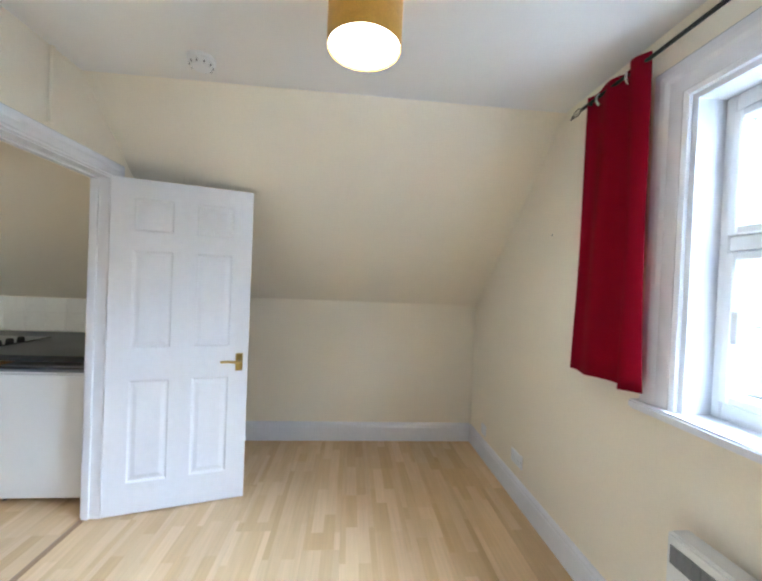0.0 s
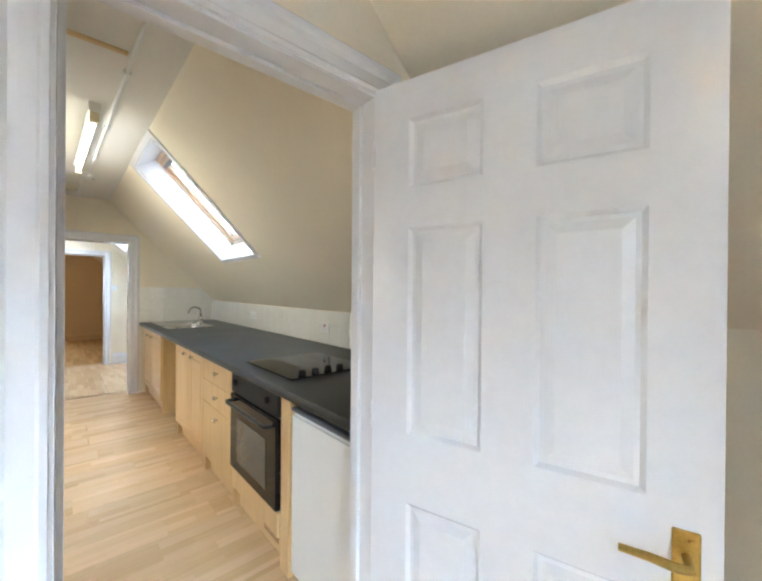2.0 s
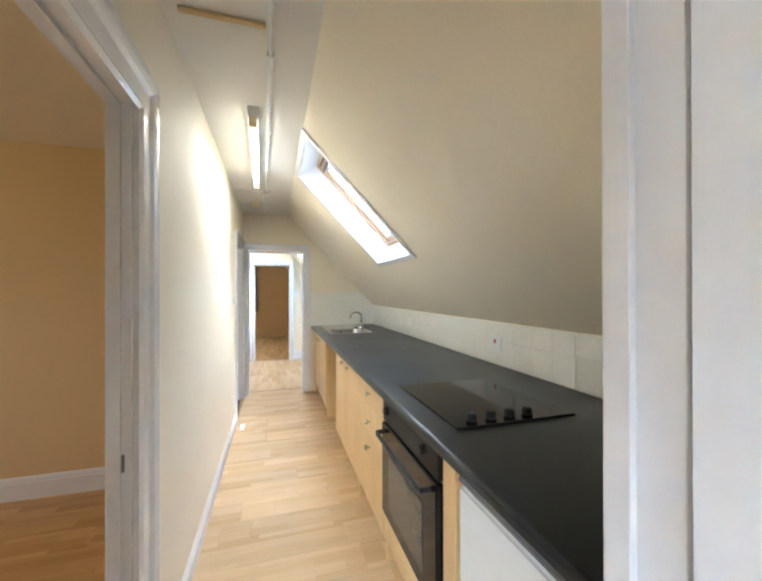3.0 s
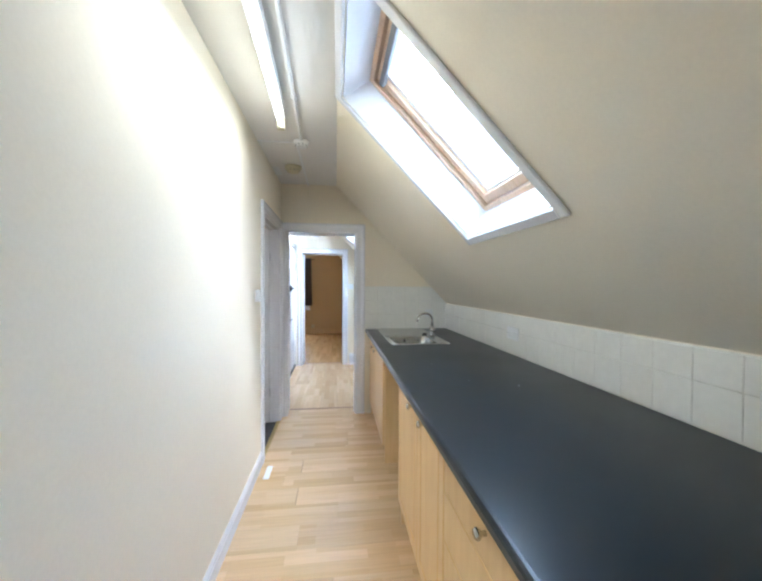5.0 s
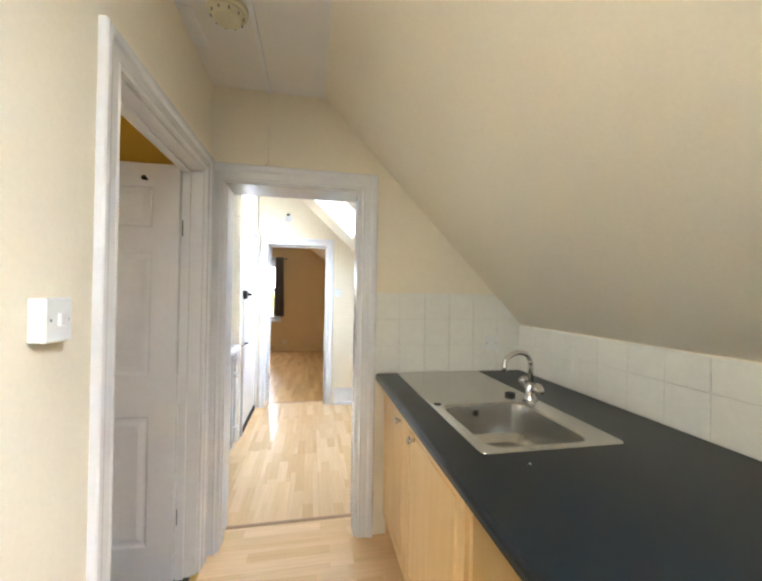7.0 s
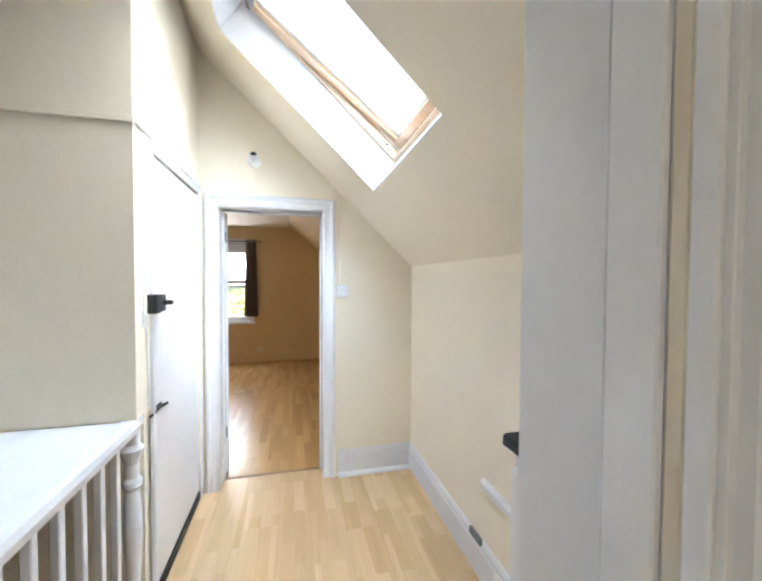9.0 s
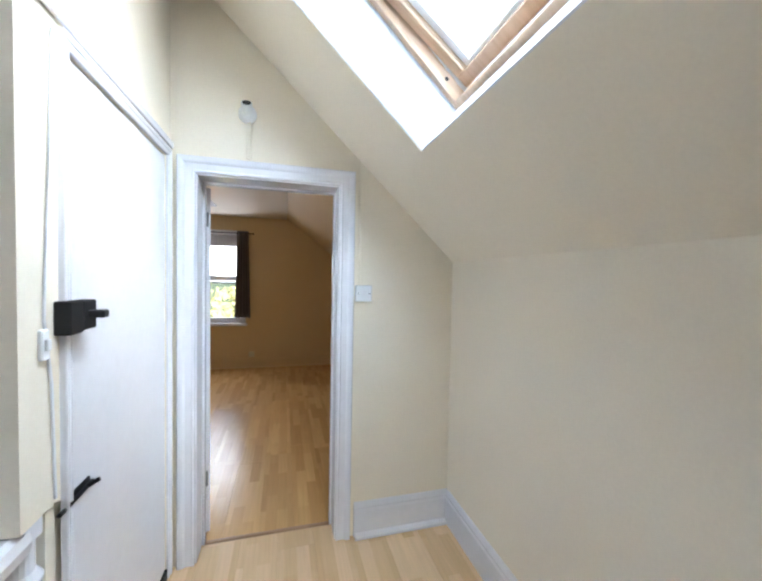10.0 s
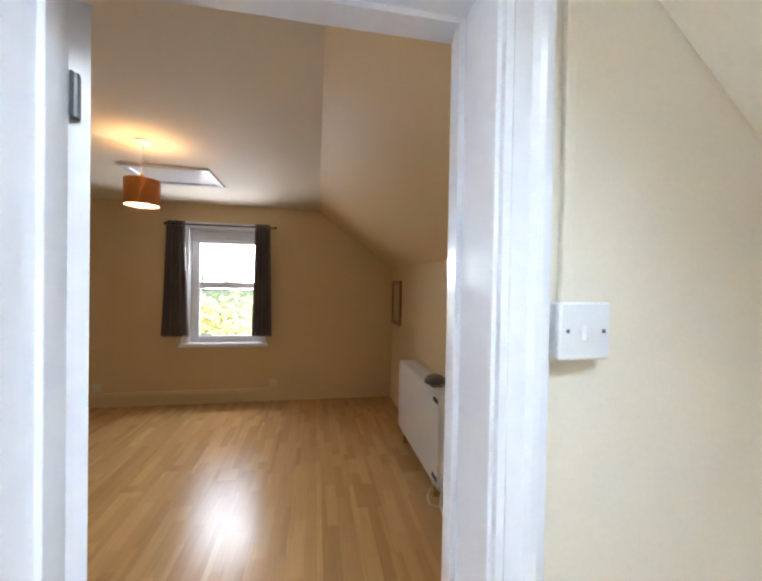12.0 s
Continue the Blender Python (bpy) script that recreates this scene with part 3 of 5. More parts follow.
# living room
k = bmesh.new()
WX0, WX1, WZ0, WZ1 = 0.72, 2.035, 0.99, 2.10        # window opening
prism([(LX0 - 0.1, -0.02), (4.3, -0.02), (4.3, WZ0), (LX0 - 0.1, WZ0)], "y", LY0 - 0.24, LY0, k)
prism([(LX0 - 0.1, WZ1), (3.4, WZ1), (2.0, TOP), (LX0 - 0.1, TOP)], "y", LY0 - 0.24, LY0, k)
prism([(LX0 - 0.1, WZ0), (WX0, WZ0), (WX0, WZ1), (LX0 - 0.1, WZ1)], "y", LY0 - 0.24, LY0, k)
prism([(WX1, WZ0), (4.3, WZ0), (4.3, WZ1), (WX1, WZ1)], "y", LY0 - 0.24, LY0, k)
solid("wall_living_south", k, CREAM, "cream painted wall with the living room window", "wall")
solid("wall_living_west", box(LX0 - 0.15, LX0, LY0, LY1, 0, TOP), CREAM, "cream painted end wall of the living room", "wall")
solid("wall_living_knee", box(LX1, LX1 + 0.15, LY0, PY, -0.01, 1.7), CREAM, "cream painted low wall under the roof slope", "wall")
solid("ceiling_living", box(LX0, LSX, LY0, LY1, LCEIL, LCEIL + 0.12), CEILW, "white painted flat ceiling of the living room", "ceiling")
LS = (LKNEE - LCEIL) / (LX1 - LSX)
solid("ceiling_living_slope", prism([(LSX, LCEIL), (LX1 + 0.1, LKNEE + LS * 0.1), (LX1 + 0.1, LKNEE + LS * 0.1 + 0.2), (LSX, LCEIL + 0.2)], "y", LY0, LY1), CREAM, "cream painted sloped ceiling under the roof", "ceiling")

# partition between living room and kitchen
PX0, PX1, PTOP = 2.308, 3.035, 1.955
k = bmesh.new()
gable(LX0, PX0, -0.01, LY1, PY, k)
gable(PX1, 4.2, -0.01, LY1, PY, k)
gable(PX0, PX1, PTOP, LY1, PY, k)
solid("wall_partition", k, CREAM, "thin cream partition wall with a doorway", "wall")

# kitchen
D1A, D1B, D1T = 1.50, 2.295, 1.955                  # doorway to the west room
D2A, D2B, D2T = 5.17, 5.955, 1.955                   # doorway to the bathroom
k = bmesh.new()
for a, b, z0 in ((PY, D1A, 0), (D1A, D1B, D1T), (D1B, D2A, 0), (D2A, D2B, D2T), (D2B, KY1, 0)):
    box(KX0 - (0.06 if a < D2A - 0.01 else 0.10), KX0, a, b, z0 - 0.01 if z0 == 0 else z0, TOP, bm=k)
solid("wall_kitchen_west", k, CREAM, "pale cream kitchen wall with two doorways", "wall")
solid("wall_kitchen_knee", box(KX1, KX1 + 0.2, PY, HY0, -0.01, 1.5), CREAM, "low kitchen wall behind the worktop", "wall")
solid("ceiling_kitchen", box(KX0, KSX, PY, KY1, KCEIL, KCEIL + 0.12), CEILW, "white painted flat strip of kitchen ceiling", "ceiling")
SK0, SK1 = 3.433, 4.238                              # kitchen roof window
SKX0, SKX1 = 2.79, 3.513
k = bmesh.new()
def slope_piece(x0, x1, y0, y1, f, cut0=False, cut1=False, th=0.20):
    """A stretch of sloped ceiling; its ends are upright, or square to the slope where it is cut for a window."""
    g = (f(x1) - f(x0)) / (x1 - x0)
    c = math.hypot(1, g)
    def top(x, cut):
        return (x - th * g / c, f(x) + th / c) if cut else (x, f(x) + th * c)
    prism([(x0, f(x0)), (x1, f(x1)), top(x1, cut1), top(x0, cut0)], "y", y0, y1, k)
slope_piece(KSX, KX1 + 0.1, PY, SK0, kz)
slope_piece(KSX, KX1 + 0.1, SK1, KY1, kz)
slope_piece(KSX, SKX0, SK0, SK1, kz, cut1=True)
slope_piece(SKX1, KX1 + 0.1, SK0, SK1, kz, cut0=True)
solid("ceiling_kitchen_slope", k, CREAM, "cream painted sloped kitchen ceiling with a roof window", "ceiling")

# wall between kitchen and landing
KO0, KO1, KOT = 2.228, 2.985, 1.955
k = bmesh.new()
gable(0.65, KO0, -0.01, KY1, HY0, k)
gable(KO1, 4.2, -0.01, KY1, HY0, k)
gable(KO0, KO1, KOT, KY1, HY0, k)
solid("wall_kitchen_north", k, CREAM, "cream painted wall with the doorway to the landing", "wall")

# landing
ED0, ED1, EDT = 7.632, 8.40, 1.985                  # entry door opening
BOXY, BOXZ = 7.46, 0.885
k = box(0.75, HX0, BOXY, BOXY + 0.1, BOXZ, TOP)
box(HX0 - 0.1, HX0, BOXY + 0.1, ED0, BOXZ, TOP, bm=k)
box(HX0 - 0.1, HX0, ED0, ED1, EDT, TOP, bm=k)
box(HX0 - 0.1, HX0, ED1, HY1, -0.01, TOP, bm=k)
box(0.75, HX0 - 0.1, BOXY + 0.1, BOXY + 0.2, -2.0, BOXZ, bm=k)
box(HX0 - 0.1, HX0 - 0.012, BOXY + 0.1, ED0, -0.01, BOXZ, bm=k)
solid("wall_landing_west", k, CREAM, "cream painted wall beside the stair head with a door", "wall")
solid("wall_stair_west", box(0.65, 0.75, HY0, HY1, -2.0, TOP), CREAM, "cream painted far wall of the stairwell", "wall")
solid("wall_landing_knee", box(HX1, HX1 + 0.15, HY0, HY1, -0.01, 1.9), CREAM, "cream painted low wall of the landing", "wall")
SH0, SH1, SHX0, SHX1 = 6.94, 7.905, 2.30, 3.125     # landing roof window
k = bmesh.new()
slope_piece(2.0, HX1 + 0.1, HY0, SH0, hz)
slope_piece(2.0, HX1 + 0.1, SH1, HY1, hz)
slope_piece(2.0, SHX0, SH0, SH1, hz, cut1=True)
slope_piece(SHX1, HX1 + 0.1, SH0, SH1, hz, cut0=True)
solid("ceiling_landing_slope", k, CREAM, "cream painted sloped landing ceiling with a roof window", "ceiling")
solid("ceiling_stair", box(0.7, 2.0, HY0, HY1, 3.04, 3.3), CEILW, "white ceiling over the stairwell", "ceiling")

# wall between landing and bedroom
BO0, BO1, BOT = 2.168, 2.90, 1.945
k = bmesh.new()
gable(BX0, BO0, -0.01, HY1, BY0, k)
gable(BO1, 4.0, -0.01, HY1, BY0, k)
gable(BO0, BO1, BOT, HY1, BY0, k)
solid("wall_bedroom_south", k, CREAM, "cream painted wall with the bedroom doorway", "wall")

# bedroom
BWX0, BWX1, BWZ0, BWZ1 = 1.12, 1.965, 0.705, 2.085
k = prism([(BX0 - 0.1, -0.01), (4.0, -0.01), (4.0, BWZ0), (BX0 - 0.1, BWZ0)], "y", BY1, BY1 + 0.24)
prism([(BX0 - 0.1, BWZ1), (3.4, BWZ1), (2.0, TOP), (BX0 - 0.1, TOP)], "y", BY1, BY1 + 0.24, k)
prism([(BX0 - 0.1, BWZ0), (BWX0, BWZ0), (BWX0, BWZ1), (BX0 - 0.1, BWZ1)], "y", BY1, BY1 + 0.24, k)
prism([(BWX1, BWZ0), (4.0, BWZ0), (4.0, BWZ1), (BWX1, BWZ1)], "y", BY1, BY1 + 0.24, k)
solid("wall_bedroom_north", k, TAN, "tan painted bedroom wall with a window", "wall")
solid("wall_bedroom_west", box(BX0 - 0.15, BX0, BY0, BY1, -0.01, TOP), TAN, "tan painted side wall of the bedroom", "wall")
solid("wall_bedroom_knee", box(BX1, BX1 + 0.15, BY0, BY1, -0.01, 2.0), TAN, "tan painted low bedroom wall", "wall")
solid("ceiling_bedroom", box(BX0, BSX, BY0, BY1, BCEIL, BCEIL + 0.12), BEIGE, "beige painted flat bedroom ceiling with warm bounce in its colour", "ceiling")
BS = (BKNEE - BCEIL) / (BX1 - BSX)
solid("ceiling_bedroom_slope", prism([(BSX, BCEIL), (BX1 + 0.1, BKNEE + BS * 0.1), (BX1 + 0.1, BKNEE + BS * 0.1 + 0.2), (BSX, BCEIL + 0.2)], "y", BY0, BY1), TAN, "tan painted sloped bedroom ceiling", "ceiling")

# rooms beyond the side doors
k = box(-1.75, -1.6, PY, 2.25, -0.01, TOP)
box(-1.75, -1.6, 3.35, 4.2, -0.01, TOP, bm=k)
box(-1.75, -1.6, 2.25, 3.35, -0.01, 0.9, bm=k)
box(-1.75, -1.6, 2.25, 3.35, 2.1, TOP, bm=k)
solid("wall_west_room_west", k, TAN, "tan wall with a window opening in the side room", "wall")
solid("wall_west_room_north", box(-1.6, KX0 - 0.06, 4.05, 4.15, -0.01, TOP), TAN, "tan end wall of the side room", "wall")
solid("ceiling_west_room", box(-1.6, KX0 - 0.06, PY, 4.05, 2.40, 2.52), BEIGE, "beige painted ceiling of the side room", "ceiling")
# Unseen bathroom wall; its opening is made up to hold the fill lamp.
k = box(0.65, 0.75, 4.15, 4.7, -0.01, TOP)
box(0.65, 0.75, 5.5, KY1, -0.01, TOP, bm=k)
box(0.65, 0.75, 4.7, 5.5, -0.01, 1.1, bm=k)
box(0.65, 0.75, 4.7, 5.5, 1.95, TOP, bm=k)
solid("wall_bathroom_west", k, OCHRE, "unseen ochre bathroom wall with an opening added for the fill light", "wall")
solid("wall_bathroom_north", box(0.75, KX0 - 0.1, KY1 - 0.014, KY1 - 0.002, -0.001, 2.40), OCHRE, "ochre painted end wall of the bathroom", "wall")
solid("ceiling_bathroom", box(0.75, KX0 - 0.06, 4.15, KY1, 2.40, 2.52), OCHRE, "ochre painted ceiling of the bathroom", "ceiling")
solid("floor_bathroom", box(0.75, KX0 - 0.02, 4.15, KY1, -0.012, -0.001), TILEFLOOR, "dark tiled bathroom floor", "floor")
solid("roof", box(-2.0, 1.95, -1.6, 13.1, TOP, TOP + 0.1), ROOF, "roof deck over the attic flat", "roof")
solid("roof_slope_cap", box(4.2, 4.4, -1.4, 12.8, -0.2, 1.4), ROOF, "outer eaves wall of the attic", "roof")

# skirtings
skirting("baseboard", (LX0, LY0), (LX1, LY0), (0, 1), 0.155)
skirting("baseboard", (LX1, LY0 + 0.018), (LX1, LY1), (-1, 0), 0.165)
skirting("baseboard", (PX1 + 0.09, LY1), (LX1 - 0.018, LY1), (0, -1), 0.155)
skirting("baseboard", (LX0, LY1), (PX0 - 0.09, LY1), (0, -1), 0.155)
skirting("baseboard", (KX0, D1B + 0.14), (KX0, D2A - 0.085), (1, 0), 0.10, 0.016)
skirting("baseboard", (BO1 + 0.085, HY1), (HX1, HY1), (0, -1), 0.19)
skirting("baseboard", (HX1, HY1 - 0.018), (HX1, 6.87), (-1, 0), 0.19)
skirting("baseboard", (BX0, BY1), (BX1, BY1), (0, -1), 0.16, mat=TAN, label="tan painted skirting board along the bedroom wall")
skirting("baseboard", (BX1, BY0), (BX1, BY1 - 0.018), (-1, 0), 0.16, mat=TAN, label="tan painted skirting board along the bedroom wall")
skirting("baseboard", (-1.6, 4.05), (KX0 - 0.06, 4.05), (0, -1), 0.15)

# door linings and casings
def lining(name, axis, c0, c1, a0, a1, top, stop=0.5, t=0.022):
    k = bmesh.new()
    def bx(a, b, d0, d1, z0, z1):
        return box(d0, d1, a, b, z0, z1, 0.001, k) if axis == "x" else box(a, b, d0, d1, z0, z1, 0.001, k)
    bx(a0 - 0.002, a0 + t, c0 - 0.001, c1 + 0.001, 0, top)
    bx(a1 - t, a1 + 0.002, c0 - 0.001, c1 + 0.001, 0, top)
    bx(a0 + t, a1 - t, c0 - 0.001, c1 + 0.001, top - t, top + 0.002)
    if stop:
        m = c0 + (c1 - c0) * stop
        bx(a0 + t, a0 + t + 0.012, m - 0.018, m + 0.018, 0, top - t)
        bx(a1 - t - 0.012, a1 - t, m - 0.018, m + 0.018, 0, top - t)
        bx(a0 + t + 0.012, a1 - t - 0.012, m - 0.018, m + 0.018, top - t - 0.012, top - t)
    return solid(name, k, GLOSS, "white gloss painted door lining with stops", "door frame")

lining("trim", "y", LY1, PY, PX0, PX1, PTOP, 0.75, 0.018)
casing("trim", "y", LY1, -1, PX0 + 0.01, PX1 - 0.01, PTOP - 0.01, 0.085)
casing("trim", "y", PY, 1, PX0 + 0.01, PX1 - 0.01, PTOP - 0.01, 0.04, legs=(False, True))
lining("trim", "x", KX0 - 0.06, KX0, D1A, D1B, D1T, 0.3)
casing("trim", "x", KX0, 1, D1A + 0.02, D1B - 0.012, D1T - 0.03, 0.15, 0.03, legs=(False, True))
casing("trim", "x", KX0 - 0.06, -1, D1A, D1B, D1T, 0.075, legs=(False, True))
lining("trim", "x", KX0 - 0.1, KX0, D2A, D2B, D2T, 0.3, 0.016)
casing("trim", "x", KX0, 1, D2A, D2B, D2T, 0.083)
lining("trim", "y", KY1, HY0, KO0, KO1, KOT, 0, 0.018)
for a, q in ((KO0 + 0.018, 1), (KO1 - 0.018, -1)):
    st = thing("door_stop", (a, 6.19, 0), "white gloss stop board on the kitchen door lining", "door stop", kind="structure")
    for n_, y0, y1, d, mm in (("board", 6.129, 6.180, 0.010, GLOSS), ("bead", 6.185, 6.194, 0.004, GLOSS), ("filler", 6.112, 6.127, 0.003, CREAM), ("edge", 6.09, 6.110, 0.007, GLOSS)):
        part(n_, box(min(a, a + q * d), max(a, a + q * d), y0, y1, 0.0, KOT - 0.02, 0.002), mm, st)
casing("trim", "y", KY1, -1, KO0 + 0.01, KO1 - 0.01, KOT - 0.01, 0.09)
casing("trim", "y", HY0, 1, KO0 + 0.01, KO1 - 0.01, KOT - 0.01, 0.085)
lining("trim", "y", HY1, BY0, BO0, BO1, BOT, 0.72)
casing("trim", "y", HY1, -1, BO0 + 0.015, BO1 - 0.015, BOT - 0.015, 0.078, 0.026)
casing("trim", "y", BY0, 1, BO0 + 0.015, BO1 - 0.015, BOT - 0.015, 0.08)
for name, y, x0, x1 in (("threshold_strip", 1.45, PX0, PX1), ("threshold_strip", 6.28, KO0, KO1), ("threshold_strip", 8.60, BO0, BO1)):
    solid(name, prism([(y - 0.016, 0.0), (y - 0.008, 0.004), (y + 0.008, 0.004), (y + 0.016, 0.0)], "x", x0 + 0.018, x1 - 0.018), CARPET, "thin brown floor strip across a doorway", "threshold strip")

# ---- roof windows ----
skylight("window_1", SKX1, kz(SKX1), SK0, SK1, SKX0 - SKX1, kz(SKX0) - kz(SKX1), math.hypot(SKX1 - SKX0, kz(SKX1) - kz(SKX0)), 0.155, 0.04, 0.04, "pine roof window with a white lined reveal over the worktop", True)
skylight("window_2", SHX1, hz(SHX1), SH0, SH1, SHX0 - SHX1, hz(SHX0) - hz(SHX1), math.hypot(SHX1 - SHX0, hz(SHX1) - hz(SHX0)), 0.17, 0.085, 0.015, "pine roof window ajar in a white lined reveal over the landing", False, 5.0)

# ---- living room window ----
win = thing("window_3", ((WX0 + WX1) / 2, LY0, WZ0), "white plastic casement window with a painted casing and sill", "window", kind="structure")
k = box(WX0 - 0.001, WX0 + 0.02, LY0 - 0.2, LY0 + 0.001, WZ0, WZ1)
box(WX1 - 0.02, WX1 + 0.001, LY0 - 0.2, LY0 + 0.001, WZ0, WZ1, bm=k)
box(WX0 + 0.02, WX1 - 0.02, LY0 - 0.2, LY0 + 0.001, WZ1 - 0.02, WZ1 + 0.001, bm=k)
part("window_lining", k, GLOSS, win)
part("window_sill", box(WX0 - 0.16, WX1 + 0.16, LY0 - 0.15, LY0 + 0.055, WZ0 - 0.031, WZ0 + 0.004, 0.008, seg=2), GLOSS, win, "white painted window sill")
k = casing("window_casing", "y", LY0, 1, WX0 - 0.0, WX1, WZ1, 0.135, 0.03, bottom=WZ0, label="white moulded window casing")
FY0, FY1 = LY0 - 0.17, LY0 - 0.10
f0, f1, g0, g1 = WX0 + 0.02, WX1 - 0.02, WZ0, WZ1 - 0.02
tz = 1.58
for b in ((f0, f0 + 0.035, g0, g1), (f1 - 0.035, f1, g0, g1), (f0 + 0.035, f1 - 0.035, g0, g0 + 0.06), (f0 + 0.035, f1 - 0.035, g1 - 0.06, g1), (f0 + 0.035, f1 - 0.035, tz - 0.028, tz + 0.028)):
    part("window_frame", box(b[0], b[1], FY0, FY1, b[2], b[3], 0.006), UPVC, win)
mid = (f0 + f1) / 2
part("mullion", box(mid - 0.035, mid + 0.035, FY0, FY1, g0 + 0.06, tz - 0.028, 0.006), UPVC, win)
for b in ((f0 + 0.035, f1 - 0.035, tz + 0.028, g1 - 0.06), (f0 + 0.035, mid - 0.035, g0 + 0.06, tz - 0.028), (mid + 0.035, f1 - 0.035, g0 + 0.06, tz - 0.028)):
    c = 0.03
    for q in ((b[0], b[0] + c, b[2], b[3]), (b[1] - c, b[1], b[2], b[3]), (b[0] + c, b[1] - c, b[2], b[2] + c), (b[0] + c, b[1] - c, b[3] - c, b[3])):
        part("sash", box(q[0], q[1], FY0 + 0.01, FY1 + 0.012, q[2], q[3], 0.005), UPVC, win)
    pane(box(b[0] + c, b[1] - c, FY0 + 0.03, FY0 + 0.036, b[2] + c, b[3] - c), win)
part("window_handle", box(f1 - 0.10, f1 - 0.075, FY1 + 0.012, FY1 + 0.03, 1.25, 1.36, 0.004), UPVC, win)

# ---- living room things ----
d = panel_door("door_1", (3.008, LY1 - 0.012, 0.01), -74.4, 0.752, 1.938, "white gloss six-panel door standing wide open with a brass lever")
lever_handle(d, 0.70, 0.865, 0.0, -1, -1, BRASS)
lever_handle(d, 0.70, 0.865, 0.035, 1, -1, BRASS)
for z in (0.25, 1.0, 1.75):
    part("hinge", tube([(-0.004, 0.0, z - 0.04), (-0.004, 0.0, z + 0.04)], 0.006, n=8), GLOSS, d, "painted hinge", here=True)

lamp = thing("pendant_lamp", (2.02, -0.02, LCEIL), "gold drum lampshade hanging lit from the ceiling", "ceiling lamp")
zb, zt, R = 2.132, 2.345, 0.116
k = turned([(R, zb), (R + 0.001, zb + 0.02), (R, zt), (R - 0.003, zt), (R - 0.004, zb + 0.02), (R - 0.003, zb)], 40)
bmesh.ops.delete(k, geom=[f for f in k.faces if len(f.verts) > 4], context="FACES_ONLY")
bmesh.ops.translate(k, vec=(2.02, -0.02, 0), verts=k.verts)
smooth(part("shade", k, SHADE_GOLD, lamp, "gold metallic fabric drum shade"))
part("diffuser", turned([(R - 0.006, zb + 0.006), (R - 0.006, zb + 0.010)], 40, m=pose(2.02, -0.02, 0)), GLOW_WARM, lamp, "glowing white diffuser disc")
part("cord", tube([(2.02, -0.02, zt - 0.06), (2.02, -0.02, LCEIL - 0.02)], 0.004, n=8), UPVC, lamp)
part("ceiling_rose", turned([(0.045, LCEIL), (0.045, LCEIL - 0.012), (0.02, LCEIL - 0.03)], 20, m=pose(2.02, -0.02, 0)), UPVC, lamp)

detector("smoke_alarm", 2.60, 0.715, LCEIL, 0.062, 0.045, UPVC, "round white smoke alarm on the living room ceiling")
curtain_rod(0.2, 2.51, LY0 + 0.09, 2.275, LY0, "thin black curtain rod with wire leaf finials")
curtain("curtain", 2.13, 2.465, LY0 + 0.085, 1.035, 2.305, 2, 0.034, RED, "crimson eyelet curtain drawn open beside the window", 2, 3, 0.24)
curtain("curtain", 0.24, 0.60, LY0 + 0.085, 1.035, 2.305, 2, 0.034, RED, "crimson eyelet curtain drawn open beside the window", 2, 5, 0.14)

ht = thing("panel_heater", (1.55, LY0, 0.22), "white slimline electric panel heater with a grey top grille", "heater")
part("body", box(1.10, 1.955, LY0 + 0.02, LY0 + 0.10, 0.20, 0.64, 0.010, seg=2), ENAMEL, ht)
part("wall_bracket", box(1.2, 1.85, LY0, LY0 + 0.02, 0.28, 0.55), GREYMETAL, ht)
gr = part("grille", box(1.16, 1.935, LY0 + 0.1, LY0 + 0.104, 0.545, 0.605, 0.001), GRILLE, ht, "dark outlet grille")
for q in range(30):
    x = 1.17 + q * 0.0255
    part("slat", box(x, x + 0.004, LY0 + 0.104, LY0 + 0.107, 0.548, 0.602), GRILLE, gr)
plate("wall_socket", "y", LY0, 1, 3.73, 0.235, 0.086, 0.086, "white single wall socket above the skirting", "socket", 1, sockets=1)
plate("wall_socket", "y", LY0, 1, 3.15, 0.28, 0.146, 0.086, "white double wall socket above the skirting", "socket", 2, sockets=2)
solid("wall_plug", turned([(0.004, 0), (0.004, 0.003), (0.002, 0.005)], 10, m=pose(2.862, LY0, 1.731, -90, 0, 0)), GREYMETAL, "small grey screw fixed in the cream wall", "screw", kind="")
cable = solid("wall_trunking", box(2.60, 2.62, LY1 - 0.012, LY1, 2.06, LCEIL, 0.002), CREAM, "cream painted cable trunking above the doorway", "trunking", kind="")

# ---- kitchen: worktop and base units ----
CF, CZ = 3.12, 0.912                               # cabinet fronts, worktop top
wt = thing("worktop", (3.5, 3.8, CZ), "long black laminate worktop with a rounded front edge", "worktop")
k = bmesh.new()
outer = [(3.10, PY + 0.003), (KX1 - 0.002, PY + 0.003), (KX1 - 0.002, KY1 - 0.003), (3.10, KY1 - 0.003)]
inner = [(3.215, 5.062), (3.665, 5.062), (3.665, 5.56), (3.215, 5.56)]
ring = [[k.verts.new((x, y, z)) for x, y in lp] for z in (CZ - 0.038, CZ) for lp in (outer, inner)]
for a, b in ((0, 1), (3, 2), (2, 0), (1, 3)):
    for q in range(4):
        k.faces.new((ring[a][q], ring[a][(q + 1) % 4], ring[b][(q + 1) % 4], ring[b][q]))
part("slab", k, SLATE, wt)
